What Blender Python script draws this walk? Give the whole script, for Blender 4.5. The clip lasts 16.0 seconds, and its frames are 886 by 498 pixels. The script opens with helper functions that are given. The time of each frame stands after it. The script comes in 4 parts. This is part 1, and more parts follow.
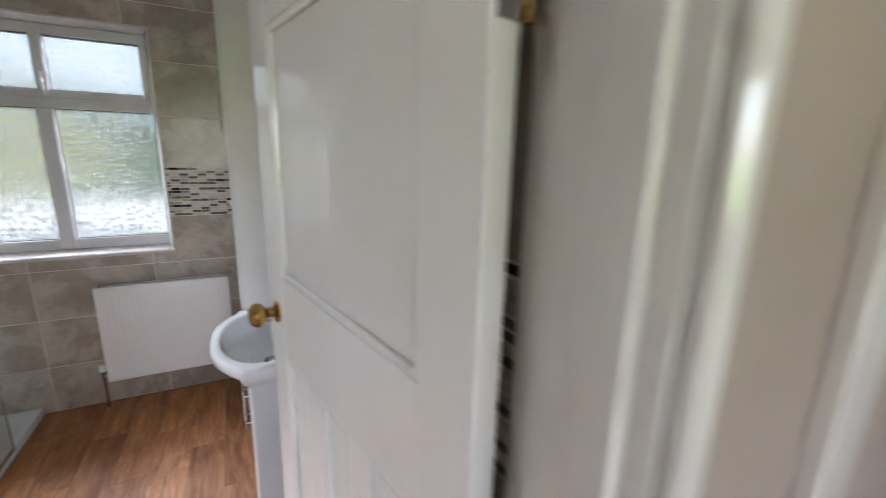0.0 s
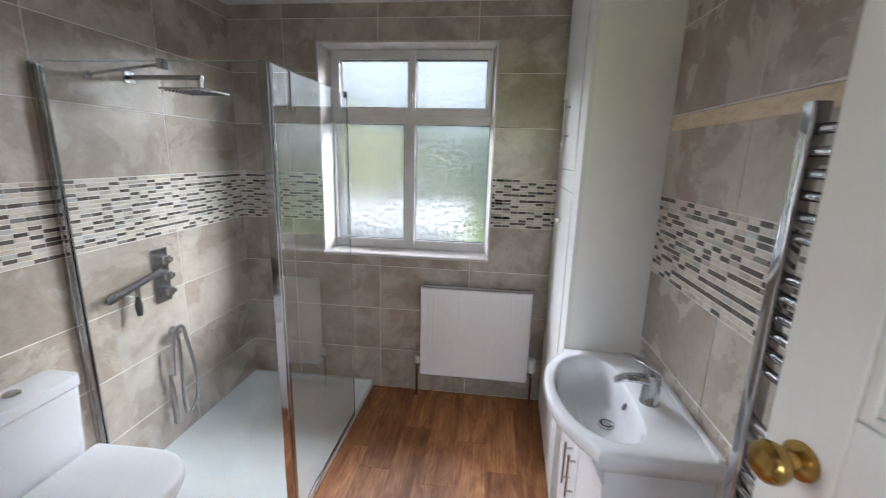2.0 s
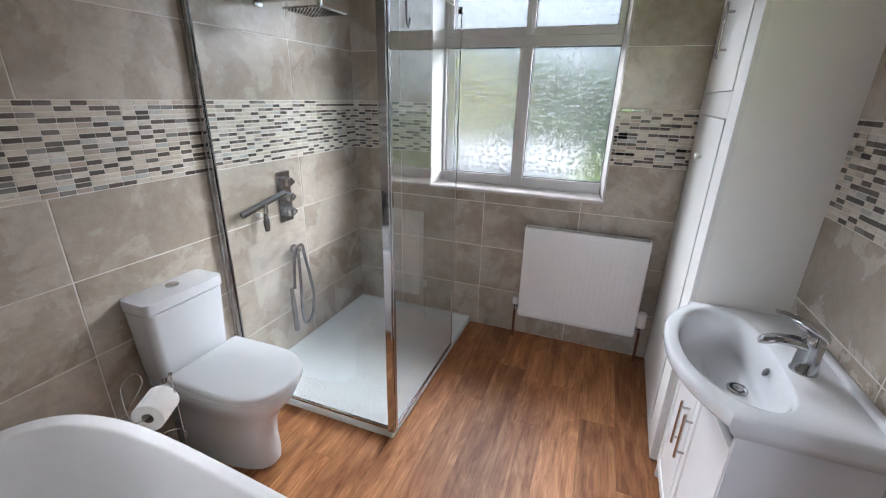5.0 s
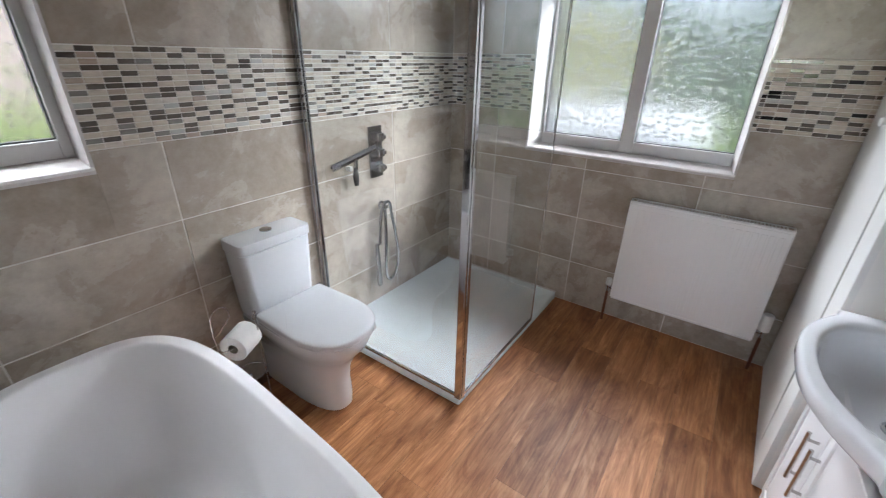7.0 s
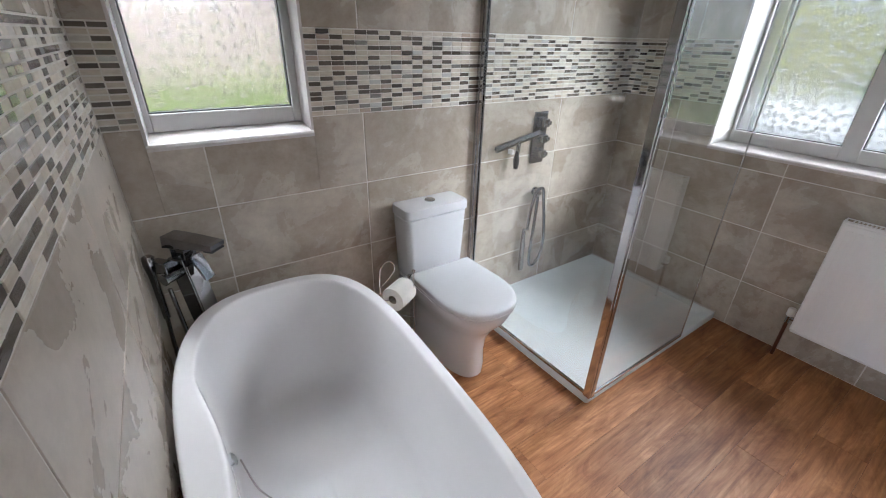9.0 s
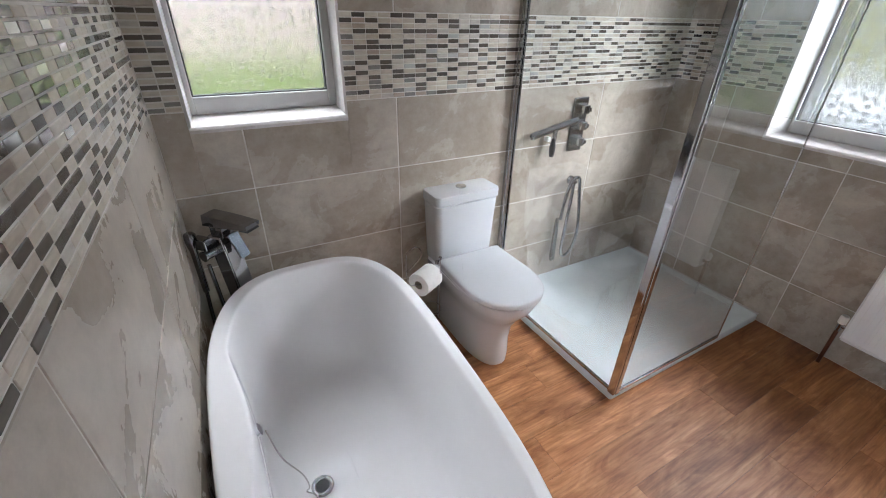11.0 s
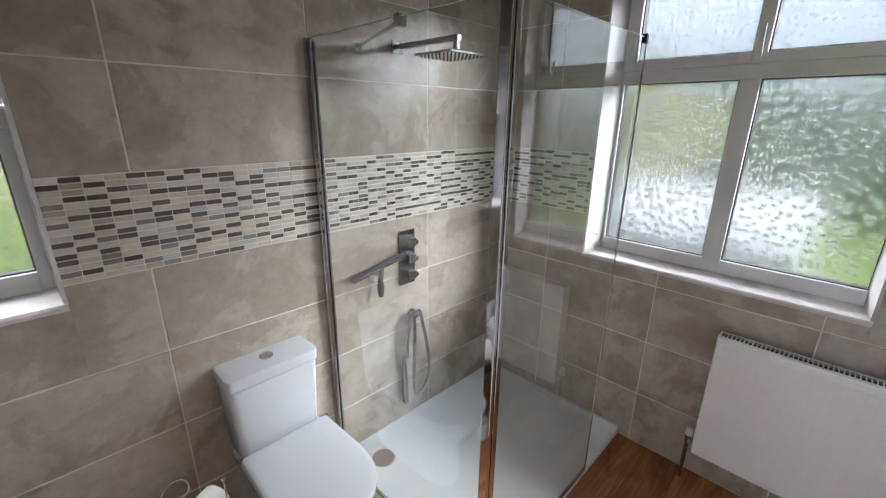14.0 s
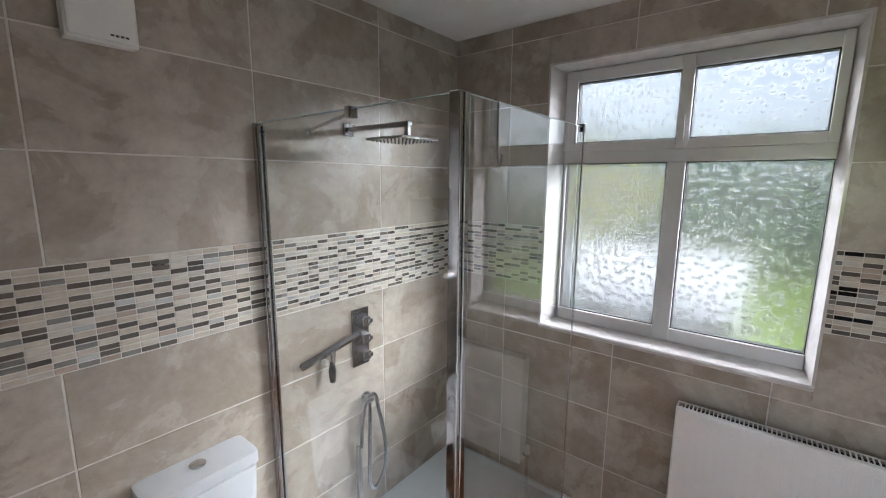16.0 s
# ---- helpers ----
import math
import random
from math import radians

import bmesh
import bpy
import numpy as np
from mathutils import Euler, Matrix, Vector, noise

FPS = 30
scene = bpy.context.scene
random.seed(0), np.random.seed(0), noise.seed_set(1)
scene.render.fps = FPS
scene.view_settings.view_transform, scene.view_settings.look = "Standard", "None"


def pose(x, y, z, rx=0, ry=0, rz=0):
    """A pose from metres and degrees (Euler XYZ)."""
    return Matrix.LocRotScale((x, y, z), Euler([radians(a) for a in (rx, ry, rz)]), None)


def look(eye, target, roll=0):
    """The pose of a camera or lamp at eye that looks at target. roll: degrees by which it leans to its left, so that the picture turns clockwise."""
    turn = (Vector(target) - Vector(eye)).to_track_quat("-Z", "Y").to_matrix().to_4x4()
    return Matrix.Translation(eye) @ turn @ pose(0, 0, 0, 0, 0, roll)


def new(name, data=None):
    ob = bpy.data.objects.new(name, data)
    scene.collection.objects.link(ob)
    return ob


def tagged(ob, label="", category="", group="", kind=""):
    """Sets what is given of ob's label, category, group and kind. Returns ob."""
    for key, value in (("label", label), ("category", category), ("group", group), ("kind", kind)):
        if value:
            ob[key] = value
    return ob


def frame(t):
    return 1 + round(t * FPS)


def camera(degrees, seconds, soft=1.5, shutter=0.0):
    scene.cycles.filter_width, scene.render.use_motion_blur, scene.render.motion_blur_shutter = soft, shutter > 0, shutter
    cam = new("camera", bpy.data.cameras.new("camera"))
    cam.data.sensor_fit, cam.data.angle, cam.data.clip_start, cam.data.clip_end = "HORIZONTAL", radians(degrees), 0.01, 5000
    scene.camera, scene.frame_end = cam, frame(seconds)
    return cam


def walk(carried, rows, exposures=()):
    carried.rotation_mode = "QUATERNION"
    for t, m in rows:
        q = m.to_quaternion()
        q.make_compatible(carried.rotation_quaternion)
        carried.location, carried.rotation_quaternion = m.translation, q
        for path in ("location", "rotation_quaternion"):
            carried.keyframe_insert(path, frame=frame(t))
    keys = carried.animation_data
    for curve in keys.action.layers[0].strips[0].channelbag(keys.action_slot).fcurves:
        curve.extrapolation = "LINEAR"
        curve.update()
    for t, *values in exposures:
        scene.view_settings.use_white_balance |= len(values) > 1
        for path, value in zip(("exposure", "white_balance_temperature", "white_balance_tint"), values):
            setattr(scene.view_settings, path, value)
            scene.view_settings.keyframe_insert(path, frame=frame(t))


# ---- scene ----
cam = camera(94.1, 16.0, soft=1.0, shutter=0.4)
PATH = [
    (0, (0.24, 0.04, 1.603), (1.12, 1.778, 1.148), 1.4),
    (0.5, (0.112, 0.257, 1.596), (0.708, 2.113, 1.15), 1.4),
    (1, (0.052, 0.398, 1.606), (0.337, 2.327, 1.161), 1.4),
    (1.5, (-0.054, 0.457, 1.607), (-0.045, 2.407, 1.161), 1.5),
    (2, (-0.128, 0.52, 1.612), (-0.356, 2.457, 1.166), 1.5),
    (2.5, (-0.166, 0.559, 1.606), (-0.548, 2.468, 1.145), 1.6),
    (3, (-0.168, 0.571, 1.581), (-0.659, 2.448, 1.097), 1.5),
    (3.5, (-0.163, 0.566, 1.562), (-0.724, 2.414, 1.042), 1.4),
    (4, (-0.169, 0.567, 1.544), (-0.768, 2.387, 0.972), 1.4),
    (6.5, (-0.179, 0.643, 1.475), (-1.069, 2.224, 0.634), 1.1),
    (7, (-0.164, 0.7, 1.467), (-1.201, 2.183, 0.613), 1.1),
    (7.5, (-0.161, 0.69, 1.463), (-1.34, 2.051, 0.592), 1.2),
    (8, (-0.169, 0.653, 1.457), (-1.47, 1.887, 0.571), 1.3),
    (8.5, (-0.183, 0.617, 1.46), (-1.57, 1.741, 0.559), 1.5),
    (9, (-0.191, 0.594, 1.452), (-1.645, 1.622, 0.541), 1.4),
    (11.5, (-0.18, 0.66, 1.492), (-1.689, 1.515, 0.497), 1.2),
    (12, (-0.284, 0.718, 1.537), (-1.767, 1.659, 0.581), 1.2),
    (12.5, (-0.348, 0.808, 1.576), (-1.8, 1.842, 0.67), 1.0),
    (13, (-0.32, 0.902, 1.607), (-1.738, 2.055, 0.795), 0.8),
    (13.5, (-0.298, 1.026, 1.621), (-1.665, 2.305, 0.916), 0.7),
    (14, (-0.309, 1.106, 1.643), (-1.641, 2.466, 1.029), 0.6),
    (14.5, (-0.338, 1.119, 1.66), (-1.643, 2.542, 1.137), 0.5),
    (15, (-0.343, 1.123, 1.674), (-1.618, 2.604, 1.247), 0.6),
    (15.5, (-0.345, 1.124, 1.689), (-1.587, 2.649, 1.328), 0.6),
    (16, (-0.344, 1.145, 1.709), (-1.561, 2.696, 1.379), 0.4),
]
walk(cam, [(t, look(eye, target, roll)) for t, eye, target, roll in PATH], exposures=[(0, 4.43, 6050, 12), (4, 4.43, 6050, 12), (6.5, 4.36, 6050, 12), (11.5, 4.4, 6050, 12), (13, 4.28, 6050, 12), (14, 4.27, 6080, 12), (16, 4.29, 6100, 12)])

# ---- daylight: an overcast sky, one wide weak sun ----
world = bpy.data.worlds.new("overcast_sky")
scene.world = world
world.use_nodes = True
wn = world.node_tree
sky = wn.nodes.new("ShaderNodeTexSky")
sky.sky_type, sky.sun_disc = "NISHITA", False
sky.sun_elevation, sky.sun_rotation = radians(48), radians(130)
sky.air_density, sky.dust_density, sky.ozone_density = 1.0, 1.0, 1.0
wn.nodes["Background"].inputs["Strength"].default_value = 0.15
grey = wn.nodes.new("ShaderNodeHueSaturation")
grey.inputs["Saturation"].default_value = 0.5
wn.links.new(sky.outputs["Color"], grey.inputs["Color"])
wn.links.new(grey.outputs["Color"], wn.nodes["Background"].inputs["Color"])
sun = new("sun", bpy.data.lights.new("sun", "SUN"))
sun.data.energy, sun.data.angle, sun.data.color = 2.2, radians(25), (1.0, 0.96, 0.9)
sun.matrix_world = look((5, -4, 7), (0, 0, 0))

# added fill lamps, kept out of view, in place of sky light: from above and from both sides of the north window, above
# and beyond the west one, and the landing's added opening
SKY_FILLS = (
    ("sky_fill_north", (-0.69, 7.6, 5.3), (-0.75, 0.5, 0.7), 6.0, 3.8, 112.0),
    ("sky_fill_north_east", (2.9, 5.4, 3.5), (-1.4, 2.5, 0.7), 2.6, 2.2, 76.0),
    ("sky_fill_garden", (1.75, 6.5, 2.7), (-1.5, 1.2, 0.6), 2.6, 2.6, 14.0),
    ("sky_fill_north_west", (-4.0, 6.8, 4.5), (0.5, 1.4, 0.9), 2.6, 2.2, 38.0),
    ("sky_fill_west", (-2.75, 0.84, 2.9), (-1.2, 0.84, 0.4), 1.5, 1.4, 15.0),
    ("sky_fill_west_low", (-4.2, 0.45, 2.5), (0.5, 1.75, 1.0), 2.0, 1.6, 12.0),
    ("sky_fill_landing", (0.0, -2.24, 1.65), (0.0, 0.0, 1.45), 0.8, 0.6, 0.22),
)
for name, at, aim, wide, tall, power in SKY_FILLS:
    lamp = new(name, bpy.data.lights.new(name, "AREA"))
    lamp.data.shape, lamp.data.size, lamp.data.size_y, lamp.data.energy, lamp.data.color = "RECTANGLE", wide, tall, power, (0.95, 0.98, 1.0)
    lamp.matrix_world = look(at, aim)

# ---- materials ----
def material(name, colour, rough=0.5, metal=0.0, **more):
    m = bpy.data.materials.new(name)
    m.use_nodes = True
    b = m.node_tree.nodes["Principled BSDF"]
    b.inputs["Base Color"].default_value = (*colour, 1)
    b.inputs["Roughness"].default_value, b.inputs["Metallic"].default_value = rough, metal
    for key, value in more.items():
        b.inputs[key.replace("_", " ")].default_value = value
    return m


def node(m, kind, **values):
    n = m.node_tree.nodes.new(kind)
    for key, value in values.items():
        key = key.replace("_", " ")
        if key in n.inputs:
            n.inputs[key].default_value = value
    return n


def wire(m, a, out, b, into):
    m.node_tree.links.new(a.outputs[out], b.inputs[into])


def shader(m):
    return m.node_tree.nodes["Principled BSDF"]


def coords(m, scale=(1, 1, 1), source="Object", shift=True):
    """Object coordinates, shifted piece by piece so that no two pieces look alike."""
    tc = node(m, "ShaderNodeTexCoord")
    mp = node(m, "ShaderNodeMapping")
    mp.inputs["Scale"].default_value = scale
    wire(m, tc, source, mp, "Vector")
    if shift:
        info = node(m, "ShaderNodeObjectInfo")
        times = node(m, "ShaderNodeMath")
        times.operation, times.inputs[1].default_value = "MULTIPLY", 37.0
        wire(m, info, "Random", times, 0)
        wire(m, times, "Value", mp, "Location")
    return mp


def noise_tex(m, vector, scale, detail=4.0, rough=0.55, distort=0.0):
    n = node(m, "ShaderNodeTexNoise", Scale=scale, Detail=detail, Roughness=rough, Distortion=distort)
    wire(m, vector, "Vector", n, "Vector")
    return n


def ramp(m, source, out, stops):
    r = node(m, "ShaderNodeValToRGB")
    els = r.color_ramp.elements
    while len(els) < len(stops):
        els.new(0.5)
    for e, (at, c) in zip(els, stops):
        e.position, e.color = at, (*c, 1) if len(c) == 3 else c
    wire(m, source, out, r, "Fac")
    return r


def mix(m, kind, fac, a, b):
    n = m.node_tree.nodes.new("ShaderNodeMix")
    n.data_type, n.blend_type = "RGBA", kind
    for value, socket in ((fac, n.inputs[0]), (a, n.inputs[6]), (b, n.inputs[7])):
        if isinstance(value, (int, float)):
            socket.default_value = value
        elif isinstance(value, tuple):
            socket.default_value = (*value, 1)
        else:
            m.node_tree.links.new(value, socket)
    return n.outputs[2]


def bump(m, height, strength, distance=0.002):
    n = node(m, "ShaderNodeBump", Strength=strength, Distance=distance)
    m.node_tree.links.new(height, n.inputs["Height"])
    wire(m, n, "Normal", shader(m), "Normal")


def base(m, socket):
    m.node_tree.links.new(socket, shader(m).inputs["Base Color"])


def gloss(m, source, low, high):
    r = node(m, "ShaderNodeMapRange")
    r.inputs["To Min"].default_value, r.inputs["To Max"].default_value = low, high
    m.node_tree.links.new(source, r.inputs["Value"])
    wire(m, r, "Result", shader(m), "Roughness")


# wall tile: matt taupe porcelain, cloudy, with rusty veins and small pits
TILE = material("taupe_porcelain_tile", (0.4, 0.35, 0.29), 0.42)
v = coords(TILE)
cloud = noise_tex(TILE, v, 3.2, 6, 0.62, 0.5)
fine = noise_tex(TILE, v, 22, 8, 0.7)
c1 = ramp(TILE, cloud, "Fac", [(0.3, (0.316, 0.268, 0.214)), (0.5, (0.398, 0.346, 0.284)), (0.68, (0.488, 0.436, 0.370))])
c2 = ramp(TILE, fine, "Fac", [(0.33, (0.70, 0.67, 0.64)), (0.6, (1.08, 1.07, 1.06))])
vein = noise_tex(TILE, v, 4.5, 13, 0.82, 1.4)
c3 = ramp(TILE, vein, "Fac", [(0.60, (0, 0, 0)), (0.66, (1, 1, 1))])
both = mix(TILE, "MULTIPLY", 0.5, c1.outputs["Color"], c2.outputs["Color"])
vf = node(TILE, "ShaderNodeMath")
vf.operation, vf.inputs[1].default_value = "MULTIPLY", 0.32
wire(TILE, c3, "Color", vf, 0)
both = mix(TILE, "MIX", vf.outputs[0], both, (0.27, 0.20, 0.14))
base(TILE, both)
gloss(TILE, cloud.outputs["Fac"], 0.23, 0.32)
bump(TILE, fine.outputs["Fac"], 0.12, 0.001)

GROUT = material("pale_grout", (0.62, 0.58, 0.52), 0.85)
v = coords(GROUT, shift=False)
g = noise_tex(GROUT, v, 9, 5)
base(GROUT, ramp(GROUT, g, "Fac", [(0.3, (0.55, 0.52, 0.47)), (0.65, (0.72, 0.69, 0.64))]).outputs["Color"])


def mosaic(name, stops, rough, island=False):
    m = material(name, (0.5, 0.5, 0.5), rough)
    if island:
        info, out = node(m, "ShaderNodeNewGeometry"), "Random Per Island"
    else:
        info, out = node(m, "ShaderNodeObjectInfo"), "Random"
    tone = ramp(m, info, out, stops)
    tone.color_ramp.interpolation = "CONSTANT"
    v = coords(m, (1, 1, 4), shift=not island)
    n = noise_tex(m, v, 30, 4)
    k = ramp(m, n, "Fac", [(0.3, (0.68, 0.65, 0.62)), (0.7, (1.12, 1.12, 1.12))])
    base(m, mix(m, "MULTIPLY", 0.6, tone.outputs["Color"], k.outputs["Color"]))
    return m


STONES = [(0.0, (0.54, 0.475, 0.385)), (0.25, (0.58, 0.52, 0.435)), (0.5, (0.50, 0.435, 0.345)), (0.64, (0.60, 0.55, 0.475)), (0.84, (0.40, 0.32, 0.25)), (0.92, (0.52, 0.48, 0.43))]
DARKS = [(0.0, (0.098, 0.082, 0.066)), (0.35, (0.125, 0.108, 0.088)), (0.65, (0.08, 0.068, 0.058)), (0.85, (0.22, 0.205, 0.19))]
STONE, STONE_I = mosaic("travertine_mosaic", STONES, 0.35), mosaic("travertine_mosaic_run", STONES, 0.35, True)
DARK, DARK_I = mosaic("brown_glass_mosaic", DARKS, 0.12), mosaic("brown_glass_mosaic_run", DARKS, 0.12, True)
PEARL = material("pearl_mosaic", (0.68, 0.67, 0.64), 0.07, 0.35)
BLACK = material("black_glass_mosaic", (0.012, 0.011, 0.011), 0.05)

# floor: oak-effect vinyl planks
OAK = material("oak_vinyl", (0.25, 0.12, 0.05), 0.33)
v = coords(OAK, (5.5, 1.3, 5.5))
grain = noise_tex(OAK, v, 2.4, 10, 0.66, 0.7)
v2 = coords(OAK, (34, 1.3, 34))
fib = noise_tex(OAK, v2, 3, 4, 0.6)
v3 = coords(OAK, (5, 1.6, 5))
knot = noise_tex(OAK, v3, 1.7, 3, 0.5, 2.2)
info = node(OAK, "ShaderNodeObjectInfo")
tone = ramp(OAK, info, "Random", [(0.0, (1.05, 0.94, 0.84)), (0.25, (1.25, 1.14, 1.03)), (0.5, (1.7, 1.58, 1.45)), (0.75, (1.42, 1.31, 1.2)), (1.0, (1.1, 0.99, 0.89))])
c = ramp(OAK, grain, "Fac", [(0.28, (0.125, 0.050, 0.020)), (0.42, (0.205, 0.088, 0.036)), (0.54, (0.275, 0.130, 0.056)), (0.70, (0.38, 0.200, 0.096))])
d = ramp(OAK, fib, "Fac", [(0.3, (0.66, 0.62, 0.58)), (0.62, (1.12, 1.12, 1.12))])
k = ramp(OAK, knot, "Fac", [(0.26, (0.35, 0.28, 0.24)), (0.36, (1, 1, 1))])
wood = mix(OAK, "MULTIPLY", 0.9, c.outputs["Color"], d.outputs["Color"])
wood = mix(OAK, "MULTIPLY", 1.0, wood, tone.outputs["Color"])
wood = mix(OAK, "MULTIPLY", 0.5, wood, k.outputs["Color"])
base(OAK, wood)
gloss(OAK, fib.outputs["Fac"], 0.36, 0.52)
bump(OAK, fib.outputs["Fac"], 0.15, 0.0008)
shader(OAK).inputs["Specular IOR Level"].default_value = 0.35
JOINT = material("plank_joint", (0.09, 0.042, 0.020), 0.8)


def painted(name, colour, rough, dirt=0.06, size=5.0, relief=0.05):
    """Paint with brush relief and faint uneven dirt."""
    m = material(name, colour, rough)
    v = coords(m, shift=False)
    n = noise_tex(m, v, size, 5, 0.6)
    f = noise_tex(m, v, 90, 3, 0.6)
    lo = tuple(max(0.0, c - dirt) for c in colour)
    base(m, ramp(m, n, "Fac", [(0.3, lo), (0.6, colour)]).outputs["Color"])
    gloss(m, n.outputs["Fac"], rough * 0.85, min(1, rough * 1.25))
    bump(m, f.outputs["Fac"], relief, 0.001)
    return m


CEILING = painted("ceiling_paint", (0.80, 0.79, 0.77), 0.8)
GLOSS = painted("white_gloss_paint", (0.765, 0.735, 0.695), 0.05, 0.03, 4, 0.03)
CUPBOARD = painted("cupboard_paint", (0.74, 0.735, 0.715), 0.45, 0.03)
SIDE = painted("grey_white_paint", (0.80, 0.785, 0.745), 0.5, 0.03)
HALL = painted("beige_wall_paint", (0.42, 0.35, 0.295), 0.75, 0.04)
REVEAL = painted("window_board_paint", (0.62, 0.585, 0.565), 0.12, 0.12, 14)
UPVC = painted("white_upvc", (0.64, 0.635, 0.63), 0.3, 0.04, 6, 0.01)
CERAMIC = painted("white_ceramic", (0.675, 0.68, 0.695), 0.06, 0.02, 3, 0.0)
ACRYLIC = painted("white_acrylic", (0.82, 0.805, 0.805), 0.03, 0.03, 3, 0.0)
shader(ACRYLIC).inputs["IOR"].default_value = 1.75
TRAY = painted("white_shower_tray", (0.73, 0.79, 0.80), 0.2, 0.06, 5, 0.02)
ENAMEL = painted("radiator_enamel", (0.78, 0.77, 0.75), 0.28, 0.02, 4, 0.01)
VANITY = painted("vanity_gloss", (0.78, 0.78, 0.79), 0.12, 0.02)
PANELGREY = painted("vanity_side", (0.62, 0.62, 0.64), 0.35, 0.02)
PAPER = painted("toilet_paper", (0.82, 0.80, 0.77), 0.95, 0.04, 40, 0.4)
PLASTIC = painted("white_plastic", (0.78, 0.77, 0.74), 0.35, 0.03)


def metal(name, colour, rough, spread=0.06):
    m = material(name, colour, rough, 1.0)
    n = noise_tex(m, coords(m, shift=False), 14, 4, 0.6)
    gloss(m, n.outputs["Fac"], max(0.02, rough - spread), rough + spread)
    return m


CHROME = metal("chrome", (0.55, 0.555, 0.57), 0.06, 0.03)
# the same chrome, darkened: the dark room it mirrors is put into its colour
SHADED_CHROME = metal("chrome_dark_reflection", (0.33, 0.335, 0.355), 0.04, 0.03)
STEEL = metal("brushed_steel", (0.42, 0.40, 0.385), 0.22)
BRASS = metal("aged_brass", (0.42, 0.27, 0.08), 0.26, 0.1)
COPPER = metal("painted_copper_pipe", (0.20, 0.10, 0.07), 0.4)
# also fills the drain holes, where its black stands for their shade
RUBBER_AND_HOLES = material("black_rubber_and_hole_shade", (0.02, 0.02, 0.022), 0.4)
GAP_SHADE = material("gap_shade", (0.03, 0.028, 0.026), 0.8)
BATTEN = material("bare_adhesive_strip", (0.62, 0.5, 0.33), 0.75)
n = noise_tex(BATTEN, coords(BATTEN, (2, 4, 14), shift=False), 5, 6, 0.65)
base(BATTEN, ramp(BATTEN, n, "Fac", [(0.3, (0.46, 0.34, 0.2)), (0.5, (0.62, 0.51, 0.34)), (0.75, (0.7, 0.61, 0.46))]).outputs["Color"])
LIME = material("bright_green_plastic", (0.28, 0.5, 0.03), 0.4)

CLEAR = material("clear_glass", (0.975, 0.99, 0.988), 0.0, 0.0, IOR=1.52, Transmission_Weight=1.0)
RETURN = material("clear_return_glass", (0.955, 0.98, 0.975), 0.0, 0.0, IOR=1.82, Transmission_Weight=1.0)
n = noise_tex(CLEAR, coords(CLEAR, (1, 1, 0.35), shift=False), 5, 6, 0.7)
gloss(CLEAR, n.outputs["Fac"], 0.0, 0.012)

# patterned glass: pressed flower rosettes, each a ring of petals, in lightly frosted glass
FROST = material("patterned_glass", (0.06, 0.062, 0.063), 0.2, 0.0, IOR=1.3, Transmission_Weight=1.0)
v = coords(FROST, (1, 1, 1), shift=False)
flat = node(FROST, "ShaderNodeSeparateXYZ")
wire(FROST, v, "Vector", flat, "Vector")
plane = node(FROST, "ShaderNodeCombineXYZ")
wire(FROST, flat, "X", plane, "X")
wire(FROST, flat, "Z", plane, "Y")
cell = node(FROST, "ShaderNodeTexVoronoi", Scale=30.0, Randomness=0.8)
cell.voronoi_dimensions = "2D"
wire(FROST, plane, "Vector", cell, "Vector")
sub = node(FROST, "ShaderNodeVectorMath")
sub.operation = "SUBTRACT"
wire(FROST, plane, "Vector", sub, 0)
wire(FROST, cell, "Position", sub, 1)
sep = node(FROST, "ShaderNodeSeparateXYZ")
wire(FROST, sub, "Vector", sep, "Vector")
ang = node(FROST, "ShaderNodeMath")
ang.operation = "ARCTAN2"
wire(FROST, sep, "X", ang, 0)
wire(FROST, sep, "Y", ang, 1)
petal = node(FROST, "ShaderNodeMath")
petal.operation, petal.inputs[1].default_value = "MULTIPLY", 10.0
wire(FROST, ang, "Value", petal, 0)
wave = node(FROST, "ShaderNodeMath")
wave.operation = "SINE"
wire(FROST, petal, "Value", wave, 0)
lift = node(FROST, "ShaderNodeMath")
lift.operation, lift.inputs[1].default_value = "ADD", 1.3
wire(FROST, wave, "Value", lift, 0)
ring = ramp(FROST, cell, "Distance", [(0.04, (0, 0, 0)), (0.12, (0.8, 0.8, 0.8)), (0.40, (1, 1, 1)), (0.58, (0, 0, 0))])
tall = node(FROST, "ShaderNodeMath")
tall.operation = "MULTIPLY"
wire(FROST, lift, "Value", tall, 0)
wire(FROST, ring, "Color", tall, 1)
bump(FROST, tall.outputs[0], 0.85, 0.0015)
# petals tinted too: the light and dark they refract, put into the colour
base(FROST, ramp(FROST, tall, "Value", [(0.0, (0.055, 0.057, 0.058)), (0.35, (0.052, 0.054, 0.055)), (0.9, (0.064, 0.066, 0.067))]).outputs["Color"])
veil = node(FROST, "ShaderNodeBsdfTranslucent")
veil.inputs["Color"].default_value = (0.09, 0.088, 0.084, 1)
blend = node(FROST, "ShaderNodeMixShader")
blend.inputs[0].default_value = 0.13
FROST.node_tree.links.new(shader(FROST).outputs[0], blend.inputs[1])
FROST.node_tree.links.new(veil.outputs[0], blend.inputs[2])
FROST.node_tree.links.new(blend.outputs[0], FROST.node_tree.nodes["Material Output"].inputs["Surface"])

